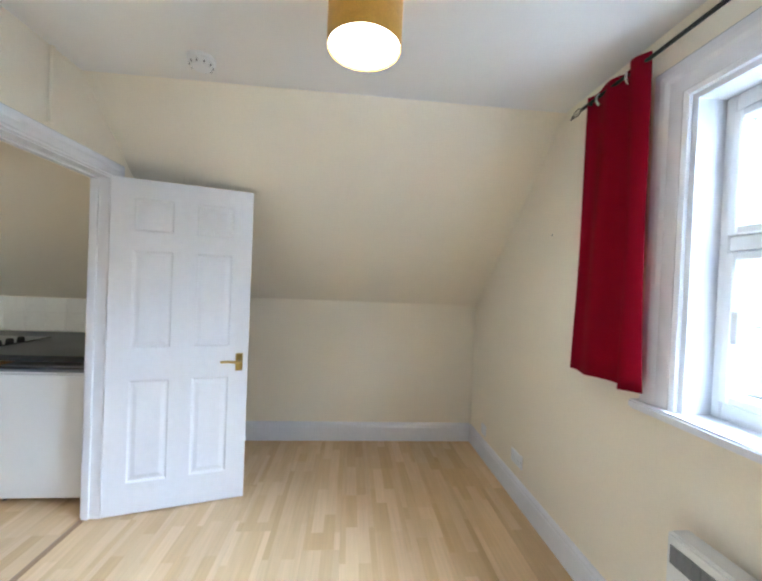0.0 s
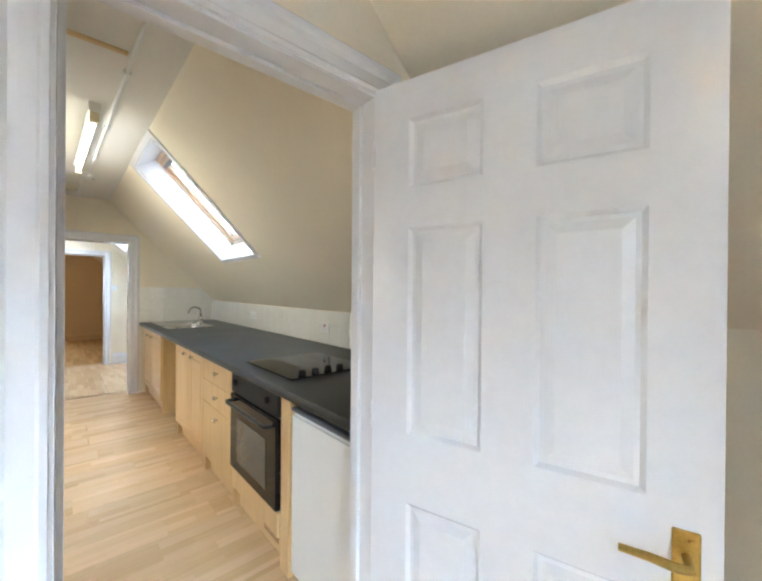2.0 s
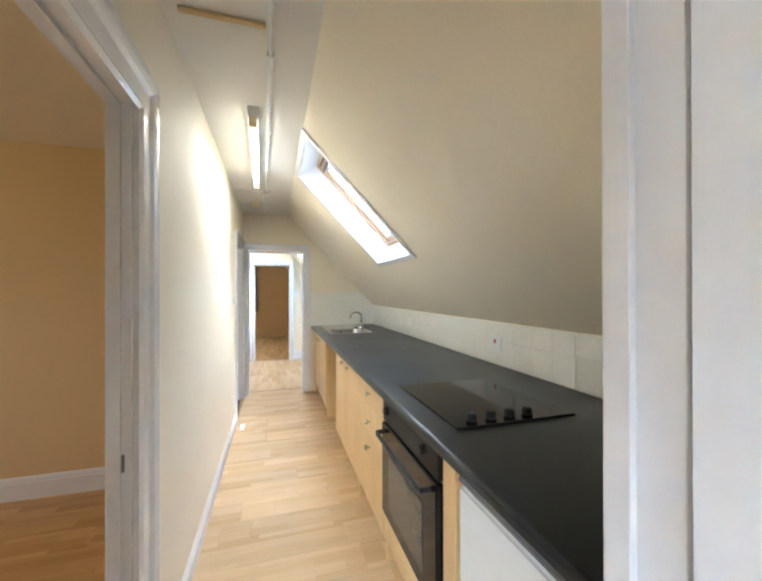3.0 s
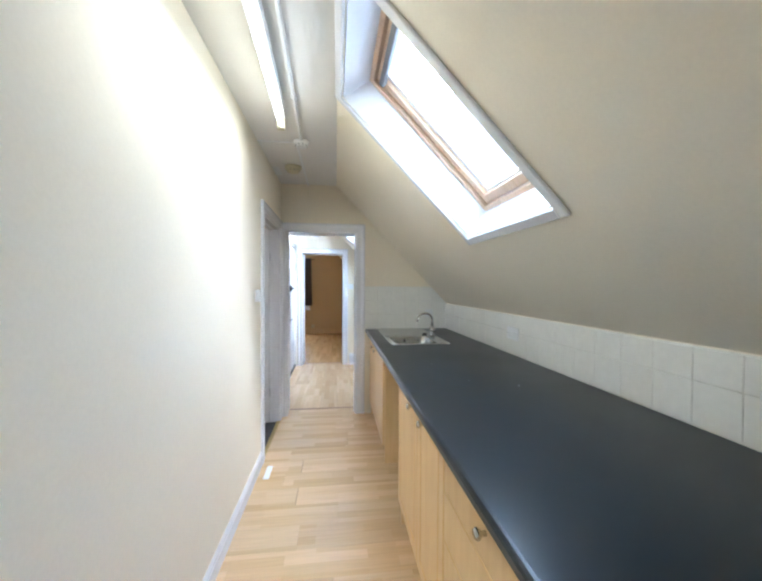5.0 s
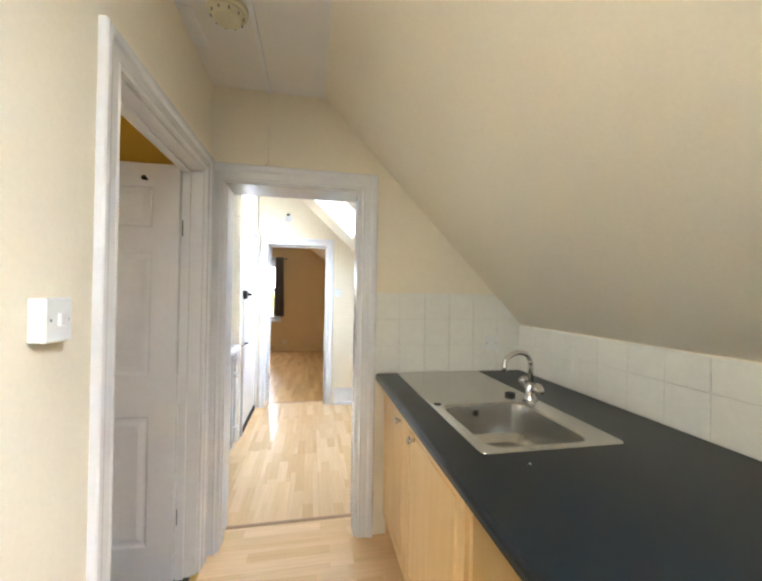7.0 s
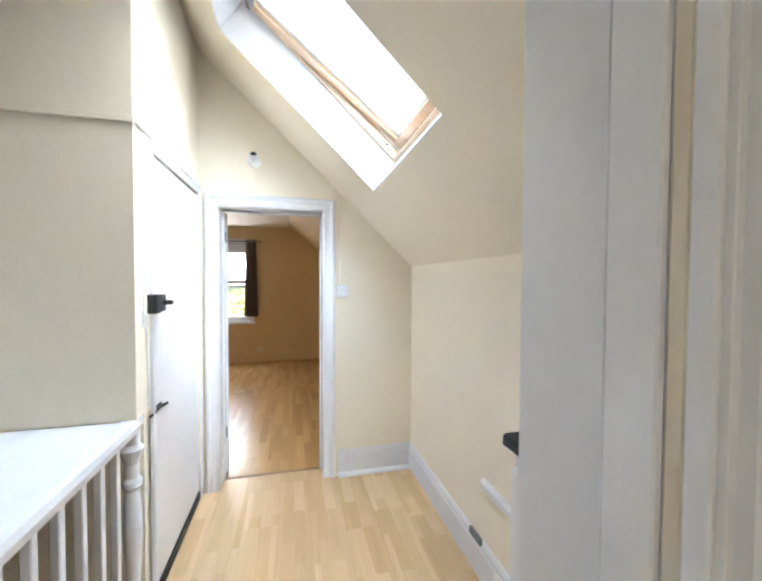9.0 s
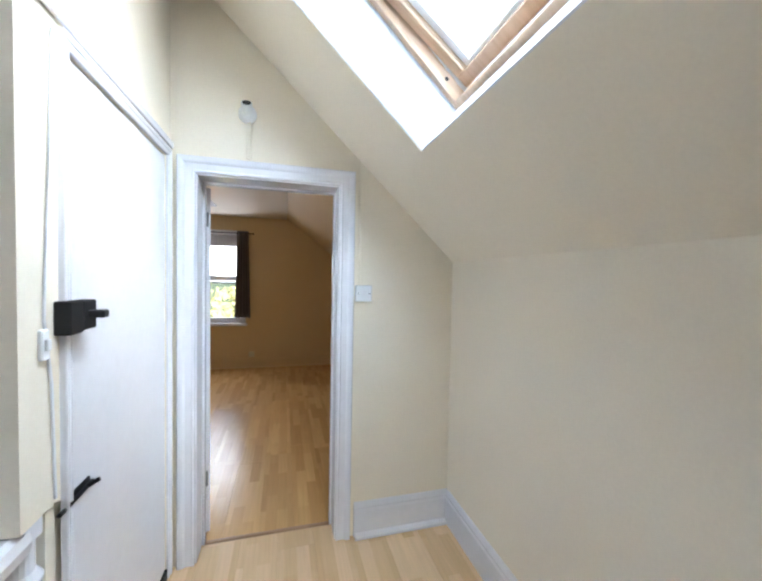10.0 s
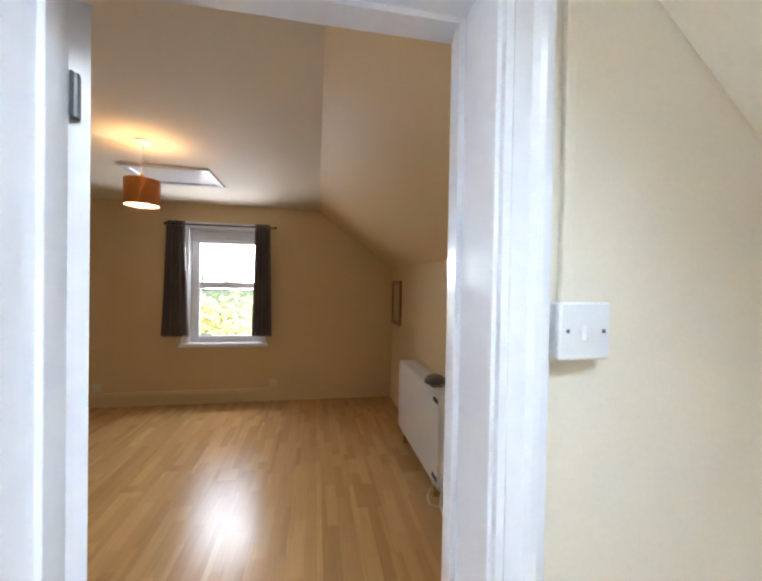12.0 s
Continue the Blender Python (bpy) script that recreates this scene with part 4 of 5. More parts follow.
part("front_edge", prism([(3.07, CZ - 0.03), (3.075, CZ - 0.036), (3.10, CZ - 0.038), (3.10, CZ), (3.085, CZ - 0.0002), (3.078, CZ - 0.002), (3.073, CZ - 0.007), (3.07, CZ - 0.014)], "y", PY + 0.003, KY1 - 0.003), SLATE, wt, "rounded black front edge")


def knob(parent, x, y, z):
    smooth(part("knob", turned([(0.007, 0), (0.006, 0.010), (0.014, 0.018), (0.016, 0.024), (0.011, 0.030)], 16, m=pose(x, y, z, 0, -90, 0)), CHROME, parent, "round chrome knob"))


def front(parent, y0, y1, z0, z1, knobs, name="door", bead=True):
    """A cabinet front with a routed inner border."""
    x = CF
    k = bmesh.new()
    rings = [(0, 0.016), (0, 0.002), (0.002, 0.0)]
    if bead:
        rings += [(0.052, 0.0), (0.056, 0.005), (0.062, 0.005), (0.066, 0.0005)]
    vs = [[k.verts.new((x + dd, yy, zz)) for yy, zz in ((y0 + i, z0 + i), (y1 - i, z0 + i), (y1 - i, z1 - i), (y0 + i, z1 - i))] for i, dd in rings]
    for p, q in zip(vs, vs[1:]):
        for j in range(4):
            k.faces.new((p[j], p[(j + 1) % 4], q[(j + 1) % 4], q[j]))
    k.faces.new(vs[-1])
    k.faces.new(vs[0][::-1])
    ob = part(name, k, MAPLE, parent)
    for y, z in knobs:
        knob(ob, x, y, z)
    return ob


def carcass(parent, y0, y1, z0=0.14, depth=0.56):
    x0, x1 = CF + 0.017, CF + 0.017 + depth
    for b in ((x0, x1, y0, y0 + 0.018, 0.0, CZ - 0.039), (x0, x1, y1 - 0.018, y1, 0.0, CZ - 0.039), (x0, x1, y0 + 0.018, y1 - 0.018, z0 - 0.018, z0), (x1 - 0.01, x1, y0 + 0.018, y1 - 0.018, z0, CZ - 0.04)):
        part("carcass_panel", box(*b), MAPLE, parent)
    part("plinth", box(CF + 0.055, CF + 0.073, y0 + 0.018, y1 - 0.018, 0.0, z0 - 0.018), MAPLE, parent)


base = thing("drawer_unit", (CF, 3.13, 0), "maple base unit with two drawers over a door", "base cabinet", "kitchen base units")
carcass(base, 2.825, 3.435)
front(base, 2.83, 3.43, 0.70, 0.855, [(3.10, 0.785)], "drawer_front", bead=False)
front(base, 2.83, 3.43, 0.535, 0.695, [(3.10, 0.62)], "drawer_front", bead=False)
front(base, 2.83, 3.43, 0.135, 0.53, [(3.10, 0.47)], "door", bead=False)
base = thing("double_base_unit", (CF, 3.86, 0), "maple base unit with two doors beside the open bay", "base cabinet", "kitchen base units")
carcass(base, 3.437, 4.30)
front(base, 3.442, 3.82, 0.135, 0.855, [(3.71, 0.81)])
front(base, 3.825, 4.297, 0.135, 0.855, [(3.93, 0.81)])
base = thing("sink_unit", (CF, 5.5, 0), "maple sink base unit with two doors", "base cabinet", "kitchen base units")
carcass(base, 4.985, 6.07, depth=0.50)
front(base, 5.0, 5.60, 0.135, 0.855, [(5.47, 0.785)])
front(base, 5.605, 6.065, 0.135, 0.855, [(5.69, 0.785)])
for y in (2.09,):
    ep = thing("end_panel", (CF, y, 0), "maple upright end panel between fridge and oven", "cabinet panel")
    part("panel", box(CF + 0.01, CF + 0.58, y, y + 0.085, 0.0, CZ - 0.039, 0.002), MAPLE, ep)

# oven
ov = thing("oven", (CF, 2.5, 0), "black built-in electric oven with a glass door", "oven")
part("housing", box(CF + 0.02, CF + 0.56, 2.18, 2.82, 0.135, CZ - 0.04), GREYMETAL, ov)
part("fascia", box(CF - 0.004, CF + 0.02, 2.185, 2.815, 0.735, 0.868, 0.003), BLACK, ov, "black control fascia")
dr = part("oven_door", box(CF - 0.012, CF + 0.02, 2.185, 2.815, 0.275, 0.725, 0.005), BLACKGLASS, ov, "black glass oven door")
part("inner_glass", box(CF - 0.0145, CF - 0.012, 2.30, 2.70, 0.34, 0.60, 0.001), OVENGLASS, dr, "dark viewing window with a grey reflection in its colour")
part("oven_handle", tube([(CF - 0.012, 2.23, 0.69), (CF - 0.05, 2.23, 0.69), (CF - 0.055, 2.26, 0.69), (CF - 0.055, 2.74, 0.69), (CF - 0.05, 2.77, 0.69), (CF - 0.012, 2.77, 0.69)], 0.011), BLACK, dr, "black bar handle")
for i, y in enumerate((2.30, 2.74)):
    part("control_knob", turned([(0.02, 0), (0.02, 0.012), (0.015, 0.022)], 18, m=pose(CF - 0.004, y, 0.80, 0, -90, 0)), BLACK, ov)
part("filler_panel", box(CF + 0.0, CF + 0.018, 2.185, 2.815, 0.145, 0.265, 0.002), MAPLE, ov, "maple filler strip under the door")
pl = part("plinth", box(CF + 0.055, CF + 0.073, 2.18, 2.82, 0.0, 0.135), MAPLE, ov)
# Brown strips on the plinth paint the maple-toned shadow inside the vents.
for q in range(5):
    part("vent_slot", box(CF + 0.0535, CF + 0.055, 2.28, 2.46, 0.04 + q * 0.017, 0.048 + q * 0.017), DARKWOOD, pl, "brown strip drawn as the shadow in a vent slot")

# fridge under the worktop
fr = thing("fridge", (CF, 1.8, 0), "white undercounter fridge with a curved door lip", "fridge")
part("body", box(CF + 0.06, CF + 0.62, 1.525, 2.065, 0.03, 0.825, 0.006), ENAMEL, fr)
part("door", box(CF + 0.005, CF + 0.055, 1.525, 2.065, 0.05, 0.80, 0.014, seg=3), ENAMEL, fr)
part("top_trim", box(CF + 0.002, CF + 0.06, 1.53, 2.06, 0.803, 0.823, 0.006), GREYMETAL, fr, "grey plastic top trim")
for y in (1.56, 2.03):
    part("foot", turned([(0.018, 0.0), (0.018, 0.03)], 12, m=pose(CF + 0.1, y, 0)), BLACK, fr)

# hob
hb = thing("hob", (3.43, 2.46, CZ), "black ceramic hob with four black control knobs", "hob")
part("glass_plate", box(3.18, 3.68, 2.172, 2.75, CZ, CZ + 0.006, 0.002), BLACKGLASS, hb)
part("front_rim", box(3.175, 3.685, 2.164, 2.1715, CZ, CZ + 0.008, 0.002), BLACK, hb, "dark metal edge rim")
for x in (3.27, 3.35, 3.43, 3.51):
    smooth(part("control_knob", turned([(0.021, CZ + 0.006), (0.020, CZ + 0.018), (0.017, CZ + 0.030), (0.014, CZ + 0.032)], 18, m=pose(x, 2.222, 0)), BLACK, hb))

# sink with drainer
sk = thing("kitchen_sink", (3.44, 5.56, CZ), "stainless steel inset sink with a drainer", "sink")
SX0, SX1, SY0, SY1 = 3.195, 3.685, 5.05, 6.072
B0, B1, C0, C1 = 3.232, 3.60, 5.078, 5.49
def rrect(x0, x1, y0, y1, r, z, n=5):
    out = []
    for cx, cy, a0 in ((x1 - r, y1 - r, 0), (x0 + r, y1 - r, 90), (x0 + r, y0 + r, 180), (x1 - r, y0 + r, 270)):
        for i in range(n + 1):
            a = radians(a0 + 90 * i / n)
            out.append((cx + r * math.cos(a), cy + r * math.sin(a), z))
    return out
k = bmesh.new()
loops = [rrect(SX0, SX1, SY0, SY1, 0.02, CZ + 0.0005), rrect(SX0 + 0.002, SX1 - 0.002, SY0 + 0.002, SY1 - 0.002, 0.02, CZ + 0.004), rrect(SX0 + 0.018, SX1 - 0.018, SY0 + 0.018, SY1 - 0.018, 0.02, CZ + 0.003)]
vs = [[k.verts.new(p) for p in lp] for lp in loops]
for p, q in zip(vs, vs[1:]):
    for j in range(len(p)):
        k.faces.new((p[j], p[(j + 1) % len(p)], q[(j + 1) % len(p)], q[j]))
bowl = [rrect(B0, B1, C0, C1, 0.06, CZ + 0.003), rrect(B0 + 0.006, B1 - 0.006, C0 + 0.006, C1 - 0.006, 0.06, CZ - 0.004), rrect(B0 + 0.02, B1 - 0.02, C0 + 0.02, C1 - 0.02, 0.06, CZ - 0.12), rrect(B0 + 0.05, B1 - 0.05, C0 + 0.05, C1 - 0.05, 0.05, CZ - 0.145)]
vb = [[k.verts.new(p) for p in lp] for lp in bowl]
for p, q in zip(vb, vb[1:]):
    for j in range(len(p)):
        k.faces.new((p[j], p[(j + 1) % len(p)], q[(j + 1) % len(p)], q[j]))
k.faces.new(vb[-1])
edges = [k.edges.get((vs[-1][j], vs[-1][(j + 1) % len(vs[-1])])) for j in range(len(vs[-1]))] + [k.edges.get((vb[0][j], vb[0][(j + 1) % len(vb[0])])) for j in range(len(vb[0]))]
bmesh.ops.triangle_fill(k, use_beauty=True, use_dissolve=False, edges=edges)
part("basin", k, STEEL, sk, "steel bowl and rim")
part("waste", turned([(0.035, CZ - 0.1448), (0.035, CZ - 0.142), (0.028, CZ - 0.1425), (0.02, CZ - 0.144)], 20, m=pose(3.416, 5.284, 0)), CHROME, sk, "chrome waste ring")
part("overflow", turned([(0.012, 0), (0.012, 0.003)], 14, m=pose(3.385, C1 - 0.012, CZ - 0.035, 90, 0, 0)), BLACK, sk)
part("tap_hole", turned([(0.017, CZ + 0.0032), (0.017, CZ + 0.0042)], 14, m=pose(3.225, 5.50, 0)), BLACK, sk, "spare tap hole")

tp = thing("mixer_tap", (3.655, 5.50, CZ), "chrome mixer tap with a swan neck and two crosshead handles", "tap")
TX, TY = 3.652, 5.50
smooth(part("body", turned([(0.030, CZ + 0.003), (0.028, CZ + 0.012), (0.020, CZ + 0.02), (0.020, CZ + 0.06), (0.015, CZ + 0.07), (0.012, CZ + 0.08)], 18, m=pose(TX, TY, 0)), CHROME, tp))
arc = [(TX, TY, CZ + 0.07), (TX, TY, CZ + 0.14)] + [(TX - 0.075 + 0.075 * math.cos(a), TY - 0.02 * (1 - math.cos(a)), CZ + 0.16 + 0.055 * math.sin(a)) for a in [math.pi * q / 10 for q in range(11)]] + [(TX - 0.15, TY - 0.04, CZ + 0.14)]
smooth(part("spout", tube(arc, 0.011, n=12), CHROME, tp))
for s in (-1, 1):
    ar = part("valve_arm", tube([(TX, TY, CZ + 0.045), (TX + s * 0.012, TY + s * 0.055, CZ + 0.055)], 0.013, n=12), CHROME, tp)
    smooth(part("crosshead", turned([(0.012, 0), (0.024, 0.008), (0.025, 0.022), (0.018, 0.032)], 14, m=pose(TX + s * 0.012, TY + s * 0.055, CZ + 0.058, -s * 55, 0, 0)), CHROME, ar, "ribbed tap handle"))
solid("sink_plug", turned([(0.022, CZ + 0.004), (0.024, CZ + 0.014), (0.012, CZ + 0.018)], 16, m=pose(3.60, 5.575, 0)), RUBBER, "black rubber sink plug lying beside the tap", "sink plug", kind="")

for x, y in ((3.33, 4.36), (3.42, 3.98), (3.62, 3.86), (3.30, 4.98)):
    solid("paint_fleck", turned([(0.004, CZ), (0.003, CZ + 0.0015)], 7, m=pose(x, y, 0)), UPVC, "tiny white paint fleck on the worktop", "paint fleck", kind="")
# wall plates and fittings
plate("cooker_switch", "x", KX1 - 0.008, -1, 3.073, 1.048, 0.146, 0.086, "white cooker switch plate with a red rocker", "switch", 2, red=True, sockets=1)
plate("wall_socket", "x", KX1 - 0.008, -1, 4.565, 1.06, 0.146, 0.086, "white double socket on the tiled splashback", "socket", 2, sockets=2)
plate("wall_socket", "y", KY1 - 0.008, -1, 3.772, 1.08, 0.086, 0.086, "white single plate on the tiled end wall", "socket", 1)
plate("light_switch", "x", KX0, 1, 4.925, 1.307, 0.076, 0.088, "white light switch by the bathroom door", "switch", 1, boxed=0.02)

tl = thing("fluorescent_lamp", (2.445, 3.86, KCEIL), "lit fluorescent batten lamp on the kitchen ceiling", "ceiling lamp")
part("batten", box(2.415, 2.475, 3.20, 4.52, KCEIL - 0.055, KCEIL, 0.003), UPVC, tl)
smooth(part("tube", tube([(2.445, 3.235, KCEIL - 0.085), (2.445, 4.485, KCEIL - 0.085)], 0.014, n=14), GLOW_TUBE, tl, "glowing fluorescent tube"))
for y in (3.20, 4.48):
    part("tube_holder", box(2.422, 2.468, y, y + 0.035, KCEIL - 0.115, KCEIL - 0.055, 0.004), IVORY, tl, "grey tube holder")
tl.rotation_euler = (0, 0, radians(1.8))
cd = thing("ceiling_conduit", (2.53, 3.3, KCEIL), "white plastic conduit clipped along the kitchen ceiling", "conduit")
part("pipe", tube([(2.60, PY + 0.01, KCEIL - 0.010), (2.505, 4.90, KCEIL - 0.010)], 0.010, n=10), UPVC, cd)
for y in (1.9, 2.7, 3.5, 4.3):
    cx = 2.60 - 0.0277 * (y - PY)
    part("clip", box(cx - 0.016, cx + 0.016, y, y + 0.018, KCEIL - 0.022, KCEIL), UPVC, cd)
cd = thing("cable_trunking", (2.47, 5.8, KCEIL), "thin white trunking over the ceiling and down the wall", "trunking")
part("ceiling_run", box(2.456, 2.474, 4.98, KY1, KCEIL - 0.012, KCEIL, 0.002), UPVC, cd)
part("wall_run", box(2.448, 2.466, KY1 - 0.012, KY1, 2.045, KCEIL - 0.012, 0.002), CREAM, cd)
solid("ceiling_batten", box(2.24, 2.55, 2.53, 2.555, KCEIL - 0.014, KCEIL, 0.003), TAN, "short brown timber strip on the ceiling", "batten", kind="")
solid("ceiling_cable", tube([(KX0, 4.97, KCEIL - 0.004), (2.46, 4.97, KCEIL - 0.004)], 0.004, n=6), UPVC, "thin white cable across the ceiling", "cable", kind="")
detector("smoke_alarm", 2.503, 4.95, KCEIL, 0.055, 0.045, UPVC, "round white smoke alarm at the conduit end")
detector("heat_alarm", 2.375, 5.53, KCEIL, 0.074, 0.05, IVORY, "round yellowed heat alarm on the kitchen ceiling")
solid("ceiling_plate", box(KX0 + 0.002, KX0 + 0.062, 5.55, 5.77, KCEIL - 0.008, KCEIL, 0.002), UPVC, "narrow white cover plate on the ceiling edge", "cover plate", kind="")
solid("strike_plate", box(KX0 - 0.034, KX0 - 0.016, D1B - 0.0245, D1B - 0.0215, 0.87, 0.92), GREYMETAL, "grey metal strike plate on the door lining", "strike plate", kind="")
solid("floor_debris", box(2.245, 2.285, 4.86, 5.04, 0.001, 0.006, 0.001), UPVC, "loose white plastic strip on the laminate floor", "debris", kind="")

# bathroom door, opened inward
d = panel_door("door_2", (KX0 - 0.088, D2B - 0.024, 0.012), 178.5, 0.70, 1.935, "white six-panel bathroom door opened inward")
for z in (0.30, 1.66):
    butt_hinge(d, KX0 - 0.082, D2B - 0.020, z)
part("coat_hook", turned([(0.006, 0), (0.006, 0.02), (0.012, 0.026)], 10, m=pose(0.14, 0.035, 1.86, -90, 0, 0)), BLACK, d, "small dark hook", here=True)
solid("door_sill", box(KX0 - 0.02, KX0 + 0.012, D2A, D2B, 0.0, 0.008, 0.002), BRASS, "worn metal door sill strip", "threshold strip")

# ---- landing ----
ed = thing("door_3", (HX0, 8.04, 0), "flush white entry door with a rim lock and a bolt", "door", kind="structure")
part("leaf", box(HX0 - 0.04, HX0 - 0.004, ED0 + 0.004, ED1 - 0.004, 0.05, EDT - 0.005, 0.002), GLOSS, ed)
part("draught_strip", box(HX0 - 0.03, HX0 + 0.006, ED0 + 0.004, ED1 - 0.004, 0.0, 0.05, 0.002), RUBBER, ed, "black rubber draught strip")
casing("trim", "x", HX0, 1, ED0, ED1 - 0.0, EDT, 0.035, 0.016, label="narrow white bead round the entry door")
lk = thing("rim_lock", (HX0, 7.64, 1.288), "black rim night latch with a turn knob", "lock")
part("lock_case", box(HX0 - 0.004, HX0 + 0.034, 7.636, 7.70, 1.292, 1.368, 0.003), BLACK, lk)
part("turn_knob", box(HX0 + 0.03, HX0 + 0.07, 7.655, 7.685, 1.322, 1.342, 0.003), BLACK, lk)
part("keeper", box(HX0, HX0 + 0.036, 7.575, 7.632, 1.288, 1.37, 0.003), BLACK, lk)
bt = thing("door_bolt", (HX0, 7.65, 0.845), "small black sliding door bolt", "bolt")
part("plate", box(HX0 - 0.004, HX0 + 0.002, 7.64, 7.73, 0.838, 0.866), BLACK, bt)
part("rod", tube([(HX0 + 0.008, 7.575, 0.852), (HX0 + 0.008, 7.73, 0.852)], 0.006), BLACK, bt)
part("knob", tube([(HX0 + 0.008, 7.70, 0.852), (HX0 + 0.034, 7.71, 0.866)], 0.006), BLACK, bt)
solid("bell_cable", tube([(HX0 + 0.004, 7.575, 2.0), (HX0 + 0.004, 7.535, 1.33), (HX0 + 0.004, 7.56, 1.18), (HX0 + 0.004, 7.57, 0.90)], 0.004, n=6), UPVC, "thin white cable down the wall edge", "cable", kind="")
plate("bell_push", "x", HX0, 1, 7.53, 1.275, 0.026, 0.07, "small white push plate beside the entry door", "bell push", 1)
solid("picture_rail", box(0.75, HX0 + 0.01, BOXY - 0.012, BOXY, 2.03, 2.055, 0.003), CREAM, "cream painted timber rail on the stair wall", "rail")
solid("door_rail", box(HX0, HX0 + 0.014, BOXY, HY1, 2.035, 2.065, 0.003), GLOSS, "white painted rail above the entry door", "rail")

bal = thing("balustrade", (2.04, 6.95, 0), "white painted stair balustrade with turned newel and square balusters", "balustrade")
part("cap_board", box(0.76, 2.018, HY0 + 0.005, BOXY - 0.002, 0.845, 0.88, 0.004), GLOSS, bal, "broad white painted cap board")
part("handrail", prism([(1.998, 0.822), (2.068, 0.822), (2.074, 0.85), (2.068, 0.872), (2.055, 0.882), (2.019, 0.882)], "y", HY0 + 0.005, BOXY + 0.04), GLOSS, bal)
for q in range(9):
    y = 7.365 - q * 0.108
    part("baluster", box(2.026, 2.052, y - 0.013, y + 0.013, 0.0, 0.823, 0.003), GLOSS, bal)
part("newel", turned([(0.036, 0.0), (0.036, 0.12), (0.042, 0.13), (0.030, 0.15), (0.024, 0.19), (0.030, 0.30), (0.034, 0.42), (0.030, 0.53), (0.024, 0.58), (0.036, 0.60), (0.036, 0.62), (0.026, 0.635), (0.026, 0.69), (0.040, 0.73), (0.044, 0.75), (0.030, 0.77), (0.030, 0.84)], 20, m=pose(2.036, 7.515, 0)), GLOSS, bal, "turned white newel post")
part("newel_block", box(2.004, 2.068, 7.483, 7.547, 0.835, 0.884, 0.004), GLOSS, bal)
solid("stair_floor", box(0.76, 1.98, HY0, BOXY + 0.1, -0.011, -0.004), CARPET, "brown carpet on the stair head", "floor")

plate("light_switch", "y", HY1, -1, 3.016, 1.358, 0.088, 0.088, "white light switch beside the bedroom doorway", "switch", 1, boxed=0.022)
solid("switch_trunking", box(2.990, 3.010, HY1 - 0.012, HY1, 1.40, 2.03, 0.002), CREAM, "cream painted trunking beside the door casing", "trunking", kind="")
sn = thing("lamp_holder", (2.417, HY1, 2.25), "empty white lamp holder on the wall above the doorway", "lamp holder")
part("base", turned([(0.044, 0), (0.042, 0.016), (0.028, 0.03)], 20, m=pose(2.417, HY1, 2.24, 90, 0, 0)), UPVC, sn)
part("socket", turned([(0.022, 0.0), (0.023, 0.03), (0.026, 0.034), (0.026, 0.05)], 18, m=pose(2.417, HY1 - 0.02, 2.24, 50, 0, 0)), UPVC, sn)
part("socket_mouth", turned([(0.021, 0.0505), (0.021, 0.052)], 18, m=pose(2.417, HY1 - 0.02, 2.24, 50, 0, 0)), BLACK, sn, "dark open socket")
part("conduit", box(2.413, 2.433, HY1 - 0.012, HY1, 2.02, 2.23, 0.002), CREAM, sn)

mc = thing("meter_cupboard", (3.4, 6.64, 0), "low white cupboard with a black laminate top", "cupboard")
part("top", prism([(3.305, 0.924), (3.31, 0.918), (HX1 - 0.002, 0.918), (HX1 - 0.002, 0.957), (3.315, 0.957), (3.307, 0.949)], "y", HY0 + 0.005, 6.87), SLATE, mc, "black laminate top")
part("body", box(3.335, HX1 - 0.02, HY0 + 0.01, 6.845, 0.0, 0.918), GLOSS, mc)
part("side_panel", box(3.35, HX1 - 0.05, 6.845, 6.851, 0.10, 0.84, 0.002), GLOSS, mc)
dr = part("door", box(3.326, 3.335, HY0 + 0.02, 6.84, 0.08, 0.86, 0.001), GLOSS, mc)
for b in ((HY0 + 0.02, HY0 + 0.08, 0.08, 0.86), (6.78, 6.84, 0.08, 0.86), (HY0 + 0.08, 6.78, 0.08, 0.15), (HY0 + 0.08, 6.78, 0.79, 0.86)):
    part("door_rail", box(3.316, 3.3255, *b, 0.002), GLOSS, dr)
mr = thing("framed_board", (HX1, 6.64, 1.106), "blank pale board in an orange beech frame on the wall", "notice board")
x0, x1 = HX1 - 0.022, HX1 - 0.001
for b in ((6.44, 6.808, 1.106, 1.143), (6.44, 6.808, 1.404, 1.441), (6.771, 6.808, 1.143, 1.404), (6.44, 6.477, 1.143, 1.404)):
    part("frame", box(x0, x1, *b, 0.003), ORANGEWOOD, mr)
part("board_face", box(HX1 - 0.012, HX1 - 0.008, 6.477, 6.771, 1.143, 1.404), BOARD, mr)
solid("wall_ledge", prism([(HX1, 0.445), (HX1 - 0.02, 0.45), (HX1 - 0.022, 0.48), (HX1 - 0.008, 0.495), (HX1, 0.495)], "y", 6.85, 7.39), GLOSS, "short white moulded rail fixed to the wall", "rail", kind="")
solid("phone_socket", box(HX1 - 0.03, HX1 - 0.018, 7.18, 7.26, 0.10, 0.155, 0.003), UPVC, "small white socket on the skirting", "socket", kind="")

